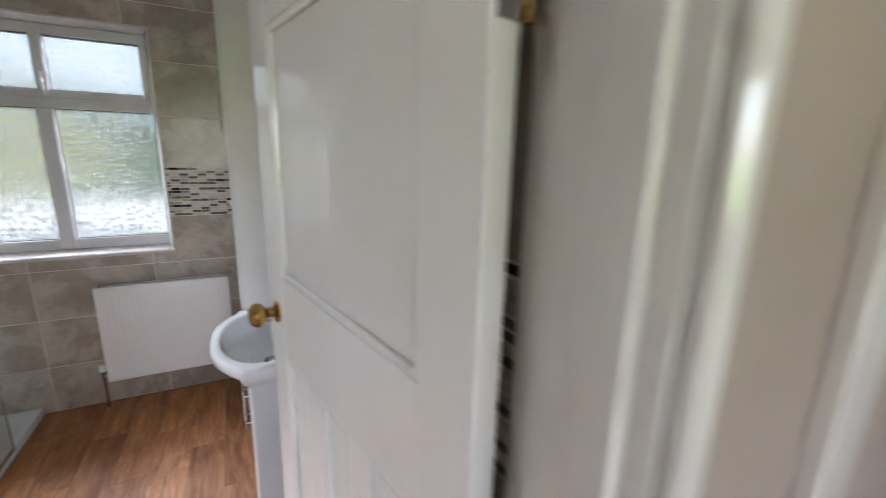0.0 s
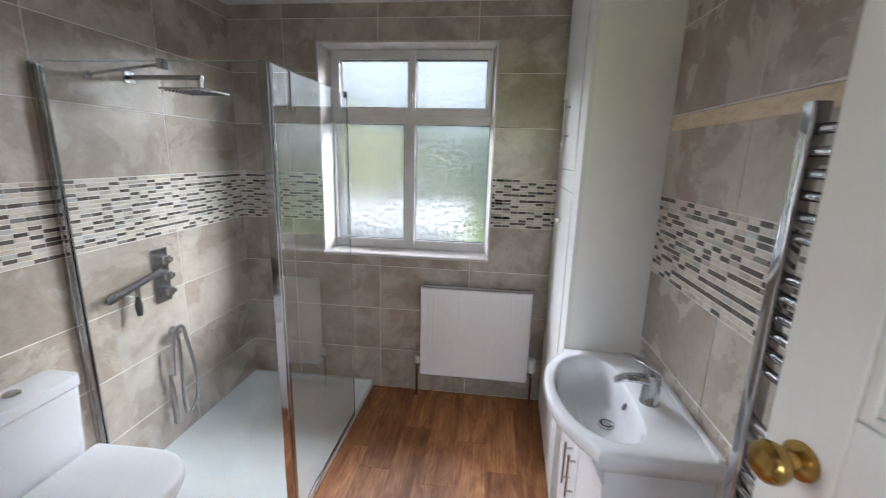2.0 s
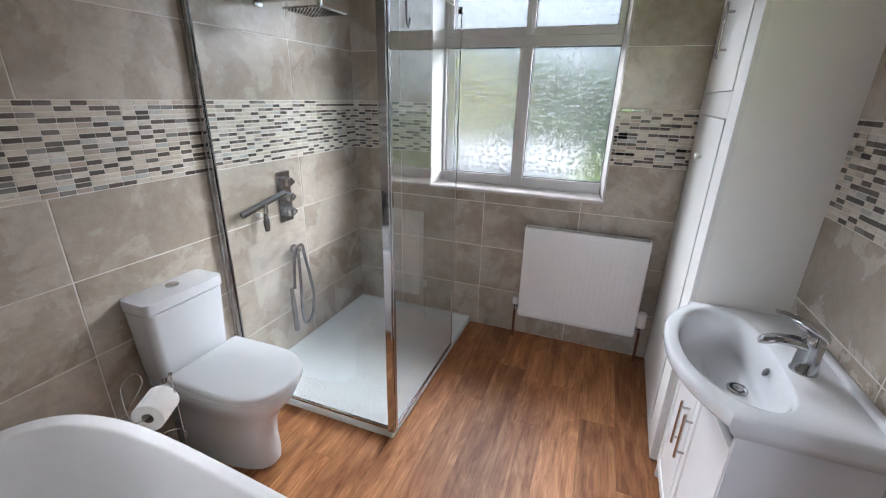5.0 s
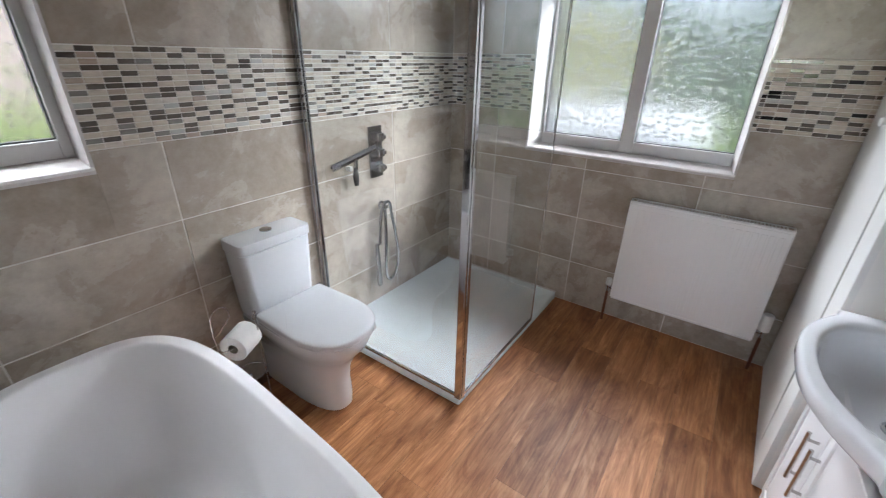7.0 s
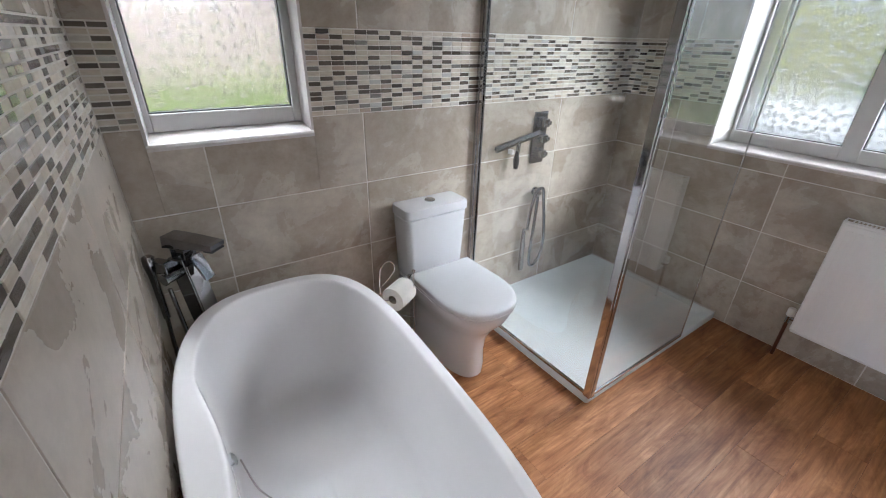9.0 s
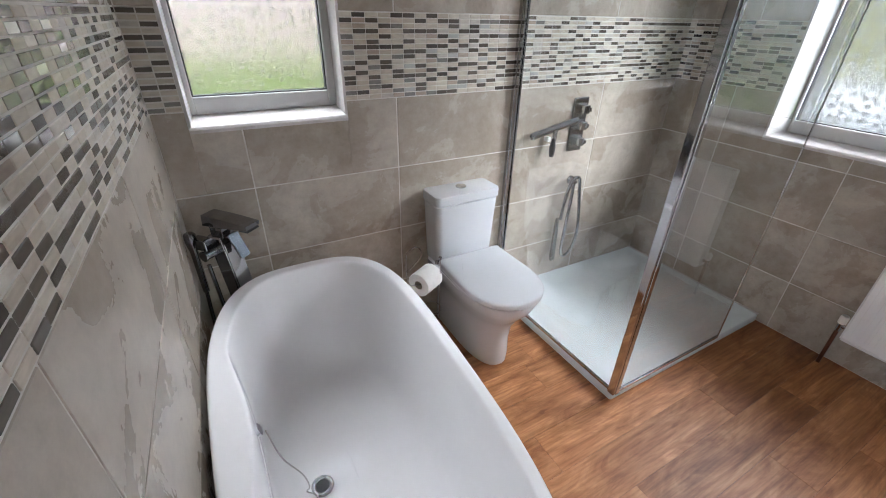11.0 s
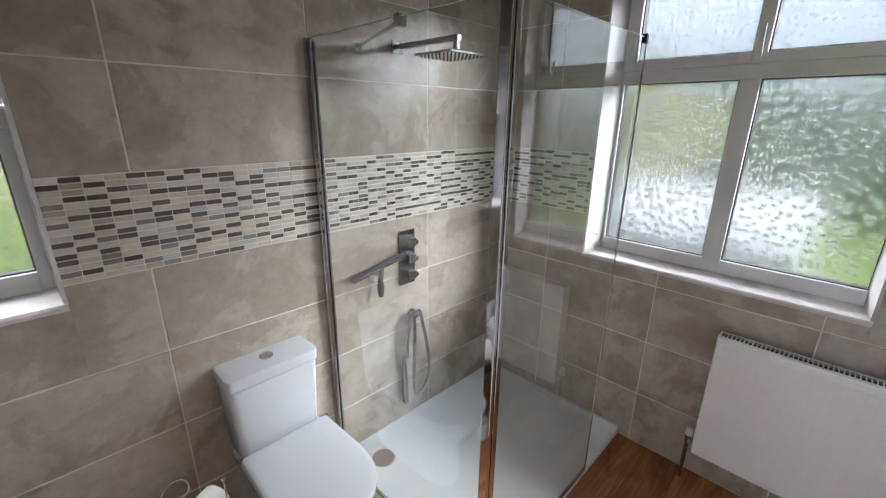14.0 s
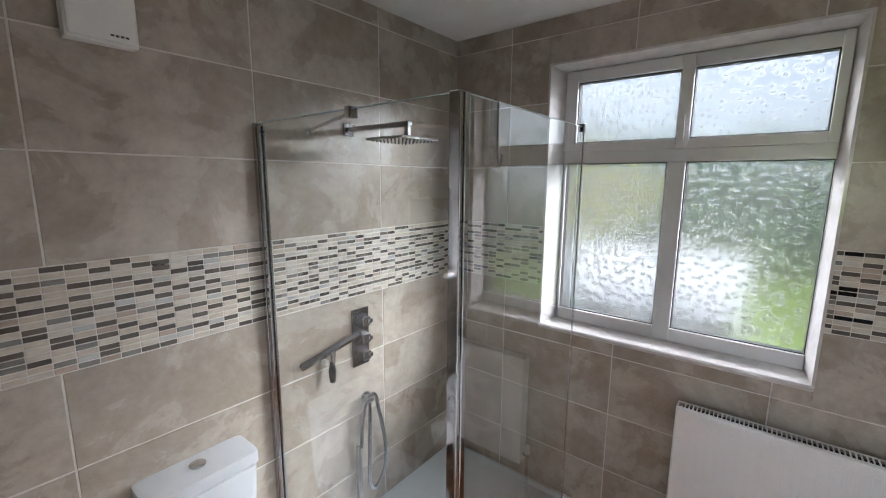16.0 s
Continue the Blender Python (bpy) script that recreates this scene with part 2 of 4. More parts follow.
# ---- helpers for building ----
def part(name, bm, mat, parent=None, label="", smooth=None, matrix=None):
    """Links a bmesh as one mesh object, under a thing or a part if one is given."""
    bmesh.ops.recalc_face_normals(bm, faces=bm.faces)
    me = bpy.data.meshes.new(name)
    bm.to_mesh(me)
    bm.free()
    me.materials.append(mat)
    if smooth is not None:
        for p in me.polygons:
            p.use_smooth = True
        me.set_sharp_from_angle(angle=radians(smooth))
    ob = new(name, me)
    if parent is not None:
        ob.parent = parent
    if matrix is not None:
        ob.matrix_basis = matrix
    if label:
        ob["label"] = label
    return ob


def thing(name, label, category, matrix=None, group="", kind=""):
    """An empty at a thing's base, which its parts hang under."""
    ob = new(name)
    ob.empty_display_size = 0.05
    if matrix is not None:
        ob.matrix_basis = matrix
    return tagged(ob, label, category, group, kind)


def box(bm, x0, x1, y0, y1, z0, z1, bevel=0.0, seg=2):
    made = bmesh.ops.create_cube(bm, size=1)["verts"]
    for q in made:
        q.co = Vector((x0 + (q.co.x + 0.5) * (x1 - x0), y0 + (q.co.y + 0.5) * (y1 - y0), z0 + (q.co.z + 0.5) * (z1 - z0)))
    if bevel:
        edges = {e for q in made for e in q.link_edges}
        bmesh.ops.bevel(bm, geom=list(edges), offset=bevel, segments=seg, affect="EDGES", profile=0.6)
    return bm


def boxed(x0, x1, y0, y1, z0, z1, bevel=0.0, seg=2):
    return box(bmesh.new(), x0, x1, y0, y1, z0, z1, bevel, seg)


def loft(rings, bm=None, cap0=True, cap1=True):
    """Skin over rings of equally many points."""
    bm = bm or bmesh.new()
    rows = [[bm.verts.new(p) for p in ring] for ring in rings]
    n = len(rows[0])
    for a, b in zip(rows, rows[1:]):
        for i in range(n):
            bm.faces.new((a[i], a[(i + 1) % n], b[(i + 1) % n], b[i]))
    if cap0:
        bm.faces.new(rows[0][::-1])
    if cap1:
        bm.faces.new(rows[-1])
    return bm


def circle(r, z, n=24, cx=0.0, cy=0.0):
    return [(cx + r * math.cos(2 * math.pi * i / n), cy + r * math.sin(2 * math.pi * i / n), z) for i in range(n)]


def turned(profile, n=24, bm=None, cap0=True, cap1=True):
    """A turned body from (radius, height) pairs."""
    return loft([circle(r, z, n) for r, z in profile], bm, cap0, cap1)


def tube(points, r, n=10, bm=None, closed=False):
    """A round bar along a line of points."""
    pts = [Vector(p) for p in points]
    rings, side = [], None
    for i, p in enumerate(pts):
        a = pts[i - 1] if i else (pts[-1] if closed else p)
        b = pts[i + 1] if i + 1 < len(pts) else (pts[0] if closed else p)
        d = (b - a).normalized()
        if side is None:
            side = d.cross(Vector((0.1, 0.2, 1))).normalized()
        side = (side - d * side.dot(d)).normalized()
        up = d.cross(side)
        rings.append([p + r * (math.cos(2 * math.pi * k / n) * side + math.sin(2 * math.pi * k / n) * up) for k in range(n)])
    if closed:
        rings.append(rings[0])
    return loft(rings, bm, not closed, not closed)


def smooth_line(points, steps=8):
    """A line rounded through its points (Catmull-Rom)."""
    p = [Vector(q) for q in points]
    p = [2 * p[0] - p[1], *p, 2 * p[-1] - p[-2]]
    out = []
    for i in range(1, len(p) - 2):
        for k in range(steps):
            t = k / steps
            out.append(0.5 * (2 * p[i] + (p[i + 1] - p[i - 1]) * t + (2 * p[i - 1] - 5 * p[i] + 4 * p[i + 1] - p[i + 2]) * t**2 + (3 * p[i] - p[i - 1] - 3 * p[i + 1] + p[i + 2]) * t**3))
    out.append(p[-2])
    return out


# ---- the plan, in metres ----
FLOOR, CEIL = -0.025, 2.475
NORTH, EAST = 3.132, 0.537
CORE = 0.12
W1 = (-1.25, -0.136, 0.951, 2.266)      # opening in the north wall: x, x, z, z
W2 = (0.567, 1.123, 1.110, 2.02)        # opening in the west wall: y, y, z, z
DOOR_L, DOOR_R, DOOR_H = -0.315, 0.515, 2.03


def wall_frame(x, y, along):
    """A wall's own axes: x along it, y out of its face into the room, z up."""
    return pose(x, y, 0, 0, 0, along)


# each wall: its frame and the stretch of its own x that it covers
MN = wall_frame(0, NORTH, 180)                       # own x = -world x
MW = wall_frame(-1.842, 0.9, -90 - 0.83)             # own x = 0.9 - world y
ME = wall_frame(EAST, 0, 90)                         # own x = world y
MS = wall_frame(-1.842, 0.466, -1.7)                 # own x = world x + 1.842


def wall_core(name, m, u0, u1, hole=None, mat=GROUT, z0=FLOOR - 0.1, z1=CEIL + 0.1, thick=CORE, face=-0.0025):
    bm = bmesh.new()
    if hole:
        h0, h1, g0, g1 = hole
        box(bm, u0, h0, -thick, face, z0, z1)
        box(bm, h1, u1, -thick, face, z0, z1)
        box(bm, h0, h1, -thick, face, z0, g0)
        box(bm, h0, h1, -thick, face, g1, z1)
    else:
        box(bm, u0, u1, -thick, face, z0, z1)
    return tagged(part(name, bm, mat, matrix=m), "bathroom wall clad in taupe porcelain tiles", "wall", kind="structure")


HOLE_N = (-W1[1], -W1[0], W1[2], W1[3])
HOLE_W = (0.9 - W2[1], 0.9 - W2[0], W2[2], W2[3])
wall_north = wall_core("wall_north", MN, -EAST - 0.15, 1.842 + 0.15, HOLE_N, thick=0.26)
wall_west = wall_core("wall_west", MW, 0.9 - NORTH - 0.05, 0.9 - 0.44, HOLE_W, thick=0.26)
wall_east = wall_core("wall_east", ME, 0.36, NORTH)
wall_south = wall_core("wall_south", MS, -0.15, DOOR_L - 0.03 + 1.842, None, thick=0.27)

floor = tagged(part("floor", boxed(-2.1, 0.9, 0.1, 3.4, FLOOR - 0.1, FLOOR - 0.0015), JOINT), "oak-effect plank floor of warm brown boards", "floor", kind="structure")
ceiling = tagged(part("ceiling", boxed(-2.1, 0.9, 0.1, 3.4, CEIL, CEIL + 0.1), CEILING), "plain white painted ceiling", "ceiling", kind="structure")

# ---- the landing outside the door, closed round the camera ----
hall_floor = tagged(part("hall_floor", boxed(-1.5, 1.6, -2.2, 0.1, FLOOR - 0.1, FLOOR - 0.002), HALL), "plain landing floor outside the bathroom", "floor", kind="structure")
hall_ceiling = tagged(part("hall_ceiling", boxed(-1.5, 1.6, -2.2, 0.1, CEIL, CEIL + 0.1), CEILING), "plain white landing ceiling", "ceiling", kind="structure")
bm = bmesh.new()
box(bm, -1.5, DOOR_L - 0.03, 0.10, 0.158, FLOOR - 0.1, CEIL + 0.1)
box(bm, DOOR_R - 0.012, 1.6, 0.1795, 0.181, FLOOR - 0.1, CEIL + 0.1)
box(bm, DOOR_R + 0.03, 1.6, 0.18, 0.40, FLOOR - 0.1, CEIL + 0.1)
box(bm, DOOR_L - 0.03, DOOR_R + 0.03, 0.18, 0.40, DOOR_H + 0.03, CEIL + 0.1)
tagged(part("wall_hall", bm, HALL), "beige painted landing wall beside the door", "wall", kind="structure")
# unseen closing walls; the opening is added to let daylight onto the landing
bm = bmesh.new()
box(bm, -1.62, -1.5, -2.32, 0.2, FLOOR - 0.1, CEIL + 0.1)
box(bm, 1.6, 1.72, -2.32, 0.2, FLOOR - 0.1, CEIL + 0.1)
box(bm, -1.5, -0.45, -2.32, -2.2, FLOOR - 0.1, CEIL + 0.1)
box(bm, 0.45, 1.6, -2.32, -2.2, FLOOR - 0.1, CEIL + 0.1)
box(bm, -0.45, 0.45, -2.32, -2.2, FLOOR - 0.1, 1.3)
box(bm, -0.45, 0.45, -2.32, -2.2, 2.0, CEIL + 0.1)
tagged(part("wall_landing", bm, HALL), "unseen beige landing walls with an added opening for daylight", "wall", kind="structure")


# ---- outside: lawn, paving, hedge, a brick house ----
GRASS = material("lawn", (0.09, 0.16, 0.02), 0.9)
n = noise_tex(GRASS, coords(GRASS, shift=False), 2.5, 8, 0.7)
base(GRASS, ramp(GRASS, n, "Fac", [(0.3, (0.20, 0.33, 0.04)), (0.7, (0.33, 0.46, 0.07))]).outputs["Color"])
PAVING = painted("pale_paving", (0.62, 0.60, 0.57), 0.9, 0.1, 2)
LEAF = material("hedge_leaf", (0.06, 0.12, 0.03), 0.6)
n = noise_tex(LEAF, coords(LEAF, shift=False), 3, 6, 0.7)
base(LEAF, ramp(LEAF, n, "Fac", [(0.3, (0.05, 0.13, 0.085)), (0.7, (0.14, 0.23, 0.11))]).outputs["Color"])
BRICK = painted("pink_brick", (0.92, 0.70, 0.71), 0.9, 0.08, 3)
GROUND = FLOOR - 0.35
tagged(part("ground", boxed(-400, 400, -400, 400, GROUND - 0.1, GROUND), GRASS), "mown green lawn round the house", "lawn", kind="structure")
tagged(part("pavement", boxed(-2.2, 0.9, 3.9, 6.4, GROUND, GROUND + 0.04), PAVING), "pale stone paving outside the window", "paving", kind="structure")
# unseen slab, added so the lawn throws no green light into the landing
tagged(part("pavement", boxed(-9, 9, -16, -2.35, GROUND, GROUND + 0.04), PAVING), "unseen pale slab added behind the landing against green bounce", "paving", kind="structure")
tagged(part("outbuilding", boxed(-3.4, -0.42, 3.75, 6.3, GROUND, 0.95, 0.02), painted("white_roof_felt", (0.82, 0.82, 0.8), 0.8, 0.05, 2)), "low outbuilding with a pale white flat roof", "outbuilding")
hedge = thing("hedge", "tall dark green garden hedge", "hedge", kind="stuff")
bm = bmesh.new()
hr = random.Random(3)
for k in range(420):
    r = hr.uniform(0.25, 0.6)
    at = (hr.uniform(-14, 12), hr.uniform(12, 14.5), hr.uniform(GROUND + 0.2, 2.9 + 0.6 * math.sin(k)))
    bmesh.ops.create_icosphere(bm, subdivisions=1, radius=r, matrix=Matrix.Translation(at) @ Euler((hr.random() * 3, hr.random() * 3, 0)).to_matrix().to_4x4() @ Matrix.Diagonal((1, 0.8, hr.uniform(0.6, 1.1), 1)))
part("foliage", bm, LEAF, hedge)
BLOSSOM = material("yellow_green_leaf", (0.4, 0.34, 0.1), 0.7)
n = noise_tex(BLOSSOM, coords(BLOSSOM, shift=False), 2, 6, 0.7)
base(BLOSSOM, ramp(BLOSSOM, n, "Fac", [(0.3, (0.40, 0.43, 0.13)), (0.7, (0.60, 0.52, 0.24))]).outputs["Color"])
tree = thing("garden_tree", "yellowish green garden tree before the hedge", "tree", pose(-4.3, 10.6, GROUND))
part("trunk", loft([circle(r, z, 12, 0.05 * math.sin(z), 0.04 * z) for r, z in ((0.13, 0), (0.10, 0.4), (0.085, 1.0), (0.06, 1.8), (0.03, 2.7))]), painted("tree_bark", (0.16, 0.11, 0.08), 0.9, 0.05), tree, smooth=60)
for deg in (20, 95, 160, 230, 310):
    w, h = radians(deg), 0.9 + deg / 500
    part("limb", tube([(0, 0.03, h), (0.5 * math.cos(w), 0.5 * math.sin(w), h + 0.45), (1.0 * math.cos(w), 0.9 * math.sin(w), h + 0.75)], 0.025, 8), painted("limb_bark", (0.16, 0.11, 0.08), 0.9, 0.05), tree)
bm = bmesh.new()
tr = random.Random(11)
for k in range(1500):
    w, r, h = tr.uniform(0, 2 * math.pi), 2.2 * tr.random() ** 0.5, tr.uniform(-1, 1)
    r *= (1 - abs(h) ** 2.5) * tr.uniform(0.8, 1.1)
    bmesh.ops.create_cone(bm, cap_ends=True, segments=5, radius1=tr.uniform(0.07, 0.16), radius2=0.02, depth=0.05, matrix=Matrix.Translation((r * math.cos(w), 0.8 * r * math.sin(w), 1.75 + 1.25 * h)) @ Euler((tr.random() * 6, tr.random() * 6, 0)).to_matrix().to_4x4())
part("crown", bm, BLOSSOM, tree)
house = thing("brick_house", "neighbouring house of pinkish brick beyond the lawn", "house")
part("house_wall", boxed(-24.0, -20.0, -14, 15, GROUND, 6.2), BRICK, house)
part("roof", loft([[(-24.4, -14.4, 6.2), (-19.6, -14.4, 6.2), (-19.6, 15.4, 6.2), (-24.4, 15.4, 6.2)], [(-22.1, -11.5, 8.6), (-21.9, -11.5, 8.6), (-21.9, 12.5, 8.6), (-22.1, 12.5, 8.6)]]), painted("roof_tile", (0.2, 0.12, 0.09), 0.9), house)


def window(name, m, hole, depth, rows, label, splay, tilt=0.0):
    """A upvc window in a wall's own axes: lining boards, frame, bars and one pane a light.
    rows: lists of (u0, u1, z0, z1), the visible glass of each light."""
    u0, u1, z0, z1 = hole  # splay: how far the lining closes in, by the wall's own left, right, top and bottom
    win = thing(name, label, "window", m, kind="structure")
    # lining boards, splayed in towards the frame
    l, r, t, b = splay
    back = -depth - 0.02

    def board(p0, p1, q0, q1):
        return loft([[(x, 0.004, z) for x, z in p0] + [(x, 0.004, z) for x, z in p1[::-1]], [(x, back, z) for x, z in q0] + [(x, back, z) for x, z in q1[::-1]]])

    e = 0.010
    part("reveal", board([(u0, z0), (u0, z1)], [(u0 + e, z0 + e), (u0 + e, z1 - e)], [(u0, z0), (u0, z1)], [(u0 + l, z0 + b), (u0 + l, z1 - t)]), REVEAL, win)
    part("reveal", board([(u1, z0), (u1, z1)], [(u1 - e, z0 + e), (u1 - e, z1 - e)], [(u1, z0), (u1, z1)], [(u1 - r, z0 + b), (u1 - r, z1 - t)]), REVEAL, win)
    part("reveal", board([(u0, z1), (u1, z1)], [(u0 + e, z1 - e), (u1 - e, z1 - e)], [(u0, z1), (u1, z1)], [(u0 + l, z1 - t), (u1 - r, z1 - t)]), REVEAL, win)
    part("window_sill", loft([[(u0 + 0.002, y, z) for y, z in prof] + [(u0 + 0.002, back, z0 - 0.012)] for prof in ([(0.012, z0 - 0.012), (0.014, z0), (0.008, z0 + 0.008), (back, z0 + b + 0.001)],)] + [[(u1 - 0.002, y, z) for y, z in prof] + [(u1 - 0.002, back, z0 - 0.012)] for prof in ([(0.012, z0 - 0.012), (0.014, z0), (0.008, z0 + 0.008), (back, z0 + b + 0.001)],)]), REVEAL, win)
    f0, f1, g0, g1 = u0 + l - 0.004, u1 - r + 0.004, z0 + b - 0.004, z1 - t + 0.004
    low, high = rows
    bar0, bar1 = low[0][3], high[0][2] - 0.042
    drop = 0.016 if tilt else 0.0  # an open light hangs outside the transom
    for row, b0, b1, proud in ((low, g0, bar0, 0.0), (high, bar1 - drop, g1, 0.010)):
        lean = pose(0, 0, g1, tilt if row is high else 0) @ pose(0, 0, -g1)
        y0, y1 = -depth - 0.055, -depth + proud
        edges = [f0] + [x for light in row for x in light[:2]] + [f1]
        for k in range(0, len(edges), 2):
            name_of = "mullion" if 0 < k < len(edges) - 2 else "window_frame"
            part(name_of, boxed(edges[k], edges[k + 1], y0, y1, b0, b1, 0.004), UPVC, win, matrix=lean)
        for a, b, c, d in row:
            part("sash_rail", boxed(a, b, y0, y1 - 0.001, b0, c, 0.004), UPVC, win, matrix=lean)
            if b1 - d > 0.004:
                part("sash_rail", boxed(a, b, y0, y1 - 0.001, d, b1, 0.004), UPVC, win, matrix=lean)
            bead = bmesh.new()
            w = 0.005
            for p, q, r, s in ((a, a + w, c, d), (b - w, b, c, d), (a + w, b - w, c, c + w), (a + w, b - w, d - w, d)):
                box(bead, p, q, -depth - 0.035, y1 - 0.012, r, s)
            part("gasket", bead, RUBBER_AND_HOLES, win, "thin black glazing gasket", matrix=lean)
            pane = part("pane", boxed(a, b, -depth - 0.034, -depth - 0.030, c, d), FROST, win, "flower-patterned obscured glass pane", matrix=lean)
            pane.visible_shadow = False
    part("transom", boxed(f0, f1, -depth - 0.055, -depth + 0.003, bar0, bar1, 0.004), UPVC, win)
    return win


LOW = [(0.168, 0.643, 1.042, 1.795), (0.715, 1.178, 1.042, 1.795)]
HIGH = [(0.20, 0.64, 1.892, 2.178), (0.688, 1.13, 1.892, 2.178)]
window_1 = window("window_1", MN, HOLE_N, 0.08, (LOW, HIGH), "white upvc window with four patterned obscured panes", (0.036, 0.065, 0.038, 0.034))
part("window_handle", loft([[(0.664 + x * k, -0.066 + y, z) for x, y in ((-0.007, 0), (0.007, 0), (0.007, 0.014), (-0.007, 0.014))] for z, k in ((1.86, 1.3), (1.90, 1.0), (1.96, 0.7), (1.985, 0.6))]), UPVC, window_1, "white casement stay handle")
window_2 = window("window_2", MW, HOLE_W, 0.09, ([(0.9 - 1.078, 0.9 - 0.600, 1.20, 1.60)], [(0.9 - 1.05, 0.9 - 0.64, 1.70, 1.95)]), "white upvc window with a small top light above the pane", (0.018, 0.018, 0.02, 0.035), tilt=-9)

part("window_handle", loft([[(0.055 + x * k, -0.078 + y, z) for x, y in ((-0.007, 0), (0.007, 0), (0.007, 0.014), (-0.007, 0.014))] for z, k in ((1.668, 1.3), (1.69, 1.0), (1.735, 0.7), (1.75, 0.6))]), UPVC, window_2, "white casement stay handle")
for u in (0.035, 0.075):
    part("stay_screw", tube([(u, -0.082, 1.672), (u, -0.076, 1.672)], 0.005, 10), STEEL, window_2, smooth=50)

# ---- shower ----
TX, TY = -0.918, 1.931
tray = thing("shower_tray", "low white rectangular shower tray in the tiled corner", "shower tray")
rim, deep = 0.018, 0.010
x0, x1, y0, y1 = -1.840, TX, TY, NORTH - 0.002
def rect(a, b, c, d, z, r=0.0, n=5):
    """A rectangle with rounded corners, as a ring of points."""
    out = []
    for cx, cy, s in ((b - r, d - r, 0), (a + r, d - r, 90), (a + r, c + r, 180), (b - r, c + r, 270)):
        for k in range(n):
            w = radians(s + 90 * k / (n - 1))
            out.append((cx + r * math.cos(w), cy + r * math.sin(w), z))
    return out
part("tray_body", loft([rect(x0, x1, y0, y1, FLOOR, 0.012), rect(x0, x1, y0, y1, rim - 0.006, 0.012), rect(x0 + 0.004, x1 - 0.004, y0 + 0.004, y1 - 0.004, rim, 0.012),
      rect(x0 + 0.05, x1 - 0.045, y0 + 0.045, y1 - 0.05, rim, 0.03), rect(x0 + 0.065, x1 - 0.06, y0 + 0.06, y1 - 0.065, rim - deep, 0.03), rect(x0 + 0.15, x1 - 0.15, y0 + 0.15, y1 - 0.15, rim - deep - 0.004, 0.03)]), TRAY, tray, smooth=40)
DX, DY = -1.665, 2.085
part("drain_cover", turned([(0.056, rim - deep), (0.056, rim - deep + 0.004), (0.05, rim - deep + 0.008), (0.001, rim - deep + 0.009)], 32), metal("drain_steel", (0.42, 0.43, 0.44), 0.3), tray, "round grey metal waste cover", smooth=30, matrix=pose(DX, DY, 0))
part("sealant", boxed(x0 + 0.002, x1, NORTH - 0.012, NORTH - 0.001, rim, rim + 0.006, 0.002), REVEAL, tray)

screen = thing("shower_screen", "frameless clear glass shower screen with chrome posts on the tray", "shower screen")
TOP = 1.905
front = part("glass_panel", boxed(-1.80, -0.935, 1.936, 1.942, rim + 0.006, TOP), CLEAR, screen, "clear glass front panel")
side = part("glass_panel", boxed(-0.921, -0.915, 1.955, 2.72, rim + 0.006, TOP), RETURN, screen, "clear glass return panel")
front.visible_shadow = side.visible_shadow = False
EDGE = material("polished_glass_edge", (0.55, 0.66, 0.62), 0.15)
part("polished_edge", boxed(-1.80, -0.941, 1.9355, 1.9425, TOP, TOP + 0.003), EDGE, screen, "pale green polished glass edge")
part("polished_edge", boxed(-0.9215, -0.9145, 1.959, 2.717, TOP, TOP + 0.003), EDGE, screen)
bm = boxed(-1.829, -1.808, 1.922, 1.956, rim, TOP, 0.002)
box(bm, -1.808, -1.788, 1.926, 1.934, rim, TOP - 0.01, 0.002)
box(bm, -1.808, -1.788, 1.944, 1.952, rim, TOP - 0.01, 0.002)
part("wall_channel", bm, CHROME, screen, "chrome wall channel")
bm = boxed(-0.940, -0.907, 1.922, 1.936, rim, TOP + 0.004, 0.003)
box(bm, -0.921, -0.904, 1.937, 1.958, rim, TOP + 0.002, 0.003)
part("corner_post", bm, CHROME, screen, "chrome corner post")
part("end_trim", boxed(-0.9225, -0.9135, 2.718, 2.728, rim, TOP, 0.001), CHROME, screen)
part("bottom_rail", boxed(-1.788, -0.941, 1.931, 1.947, rim, rim + 0.014, 0.003), CHROME, screen)
part("bottom_rail", boxed(-0.926, -0.910, 1.958, 2.72, rim, rim + 0.014, 0.003), CHROME, screen)
brace = part("brace_bar", tube([(-1.822, 2.156, 1.900), (-1.305, 1.955, 1.900)], 0.0065, 12), CHROME, screen, "chrome support bar", smooth=60)
part("glass_clamp", boxed(-1.317, -1.294, 1.927, 1.960, 1.880, 1.914, 0.003), CHROME, brace)
part("wall_flange", turned([(0.016, 0), (0.016, 0.006), (0.009, 0.010)], 20), CHROME, brace, matrix=pose(-1.829, 2.159, 1.900, 0, 90, 0), smooth=30)
part("clip", boxed(-0.929, -0.907, 2.695, 2.715, TOP - 0.018, TOP + 0.012, 0.003), RUBBER_AND_HOLES, screen, "small black clip")
part("hanging_hook", tube(smooth_line([(-0.912, 2.095, TOP + 0.003), (-0.912, 2.095, TOP - 0.06), (-0.911, 2.095, TOP - 0.13), (-0.903, 2.095, TOP - 0.16), (-0.897, 2.095, TOP - 0.13)]), 0.003, 8), CHROME, screen, smooth=60)
# fixtures on the west wall: own x = 0.9 - y, own y out of the wall
def wy(y):
    return 0.9 - y
head = thing("rain_shower", "square chrome rain shower head on a wall arm", "shower head", MW)
part("wall_plate", boxed(wy(2.38), wy(2.325), 0, 0.010, 1.894, 1.948, 0.003), CHROME, head)
part("arm", boxed(wy(2.364), wy(2.340), 0.010, 0.374, 1.910, 1.930, 0.003), CHROME, head)
bm = boxed(wy(2.362), wy(2.342), 0.350, 0.370, 1.870, 1.912, 0.003)
part("neck", bm, CHROME, head)
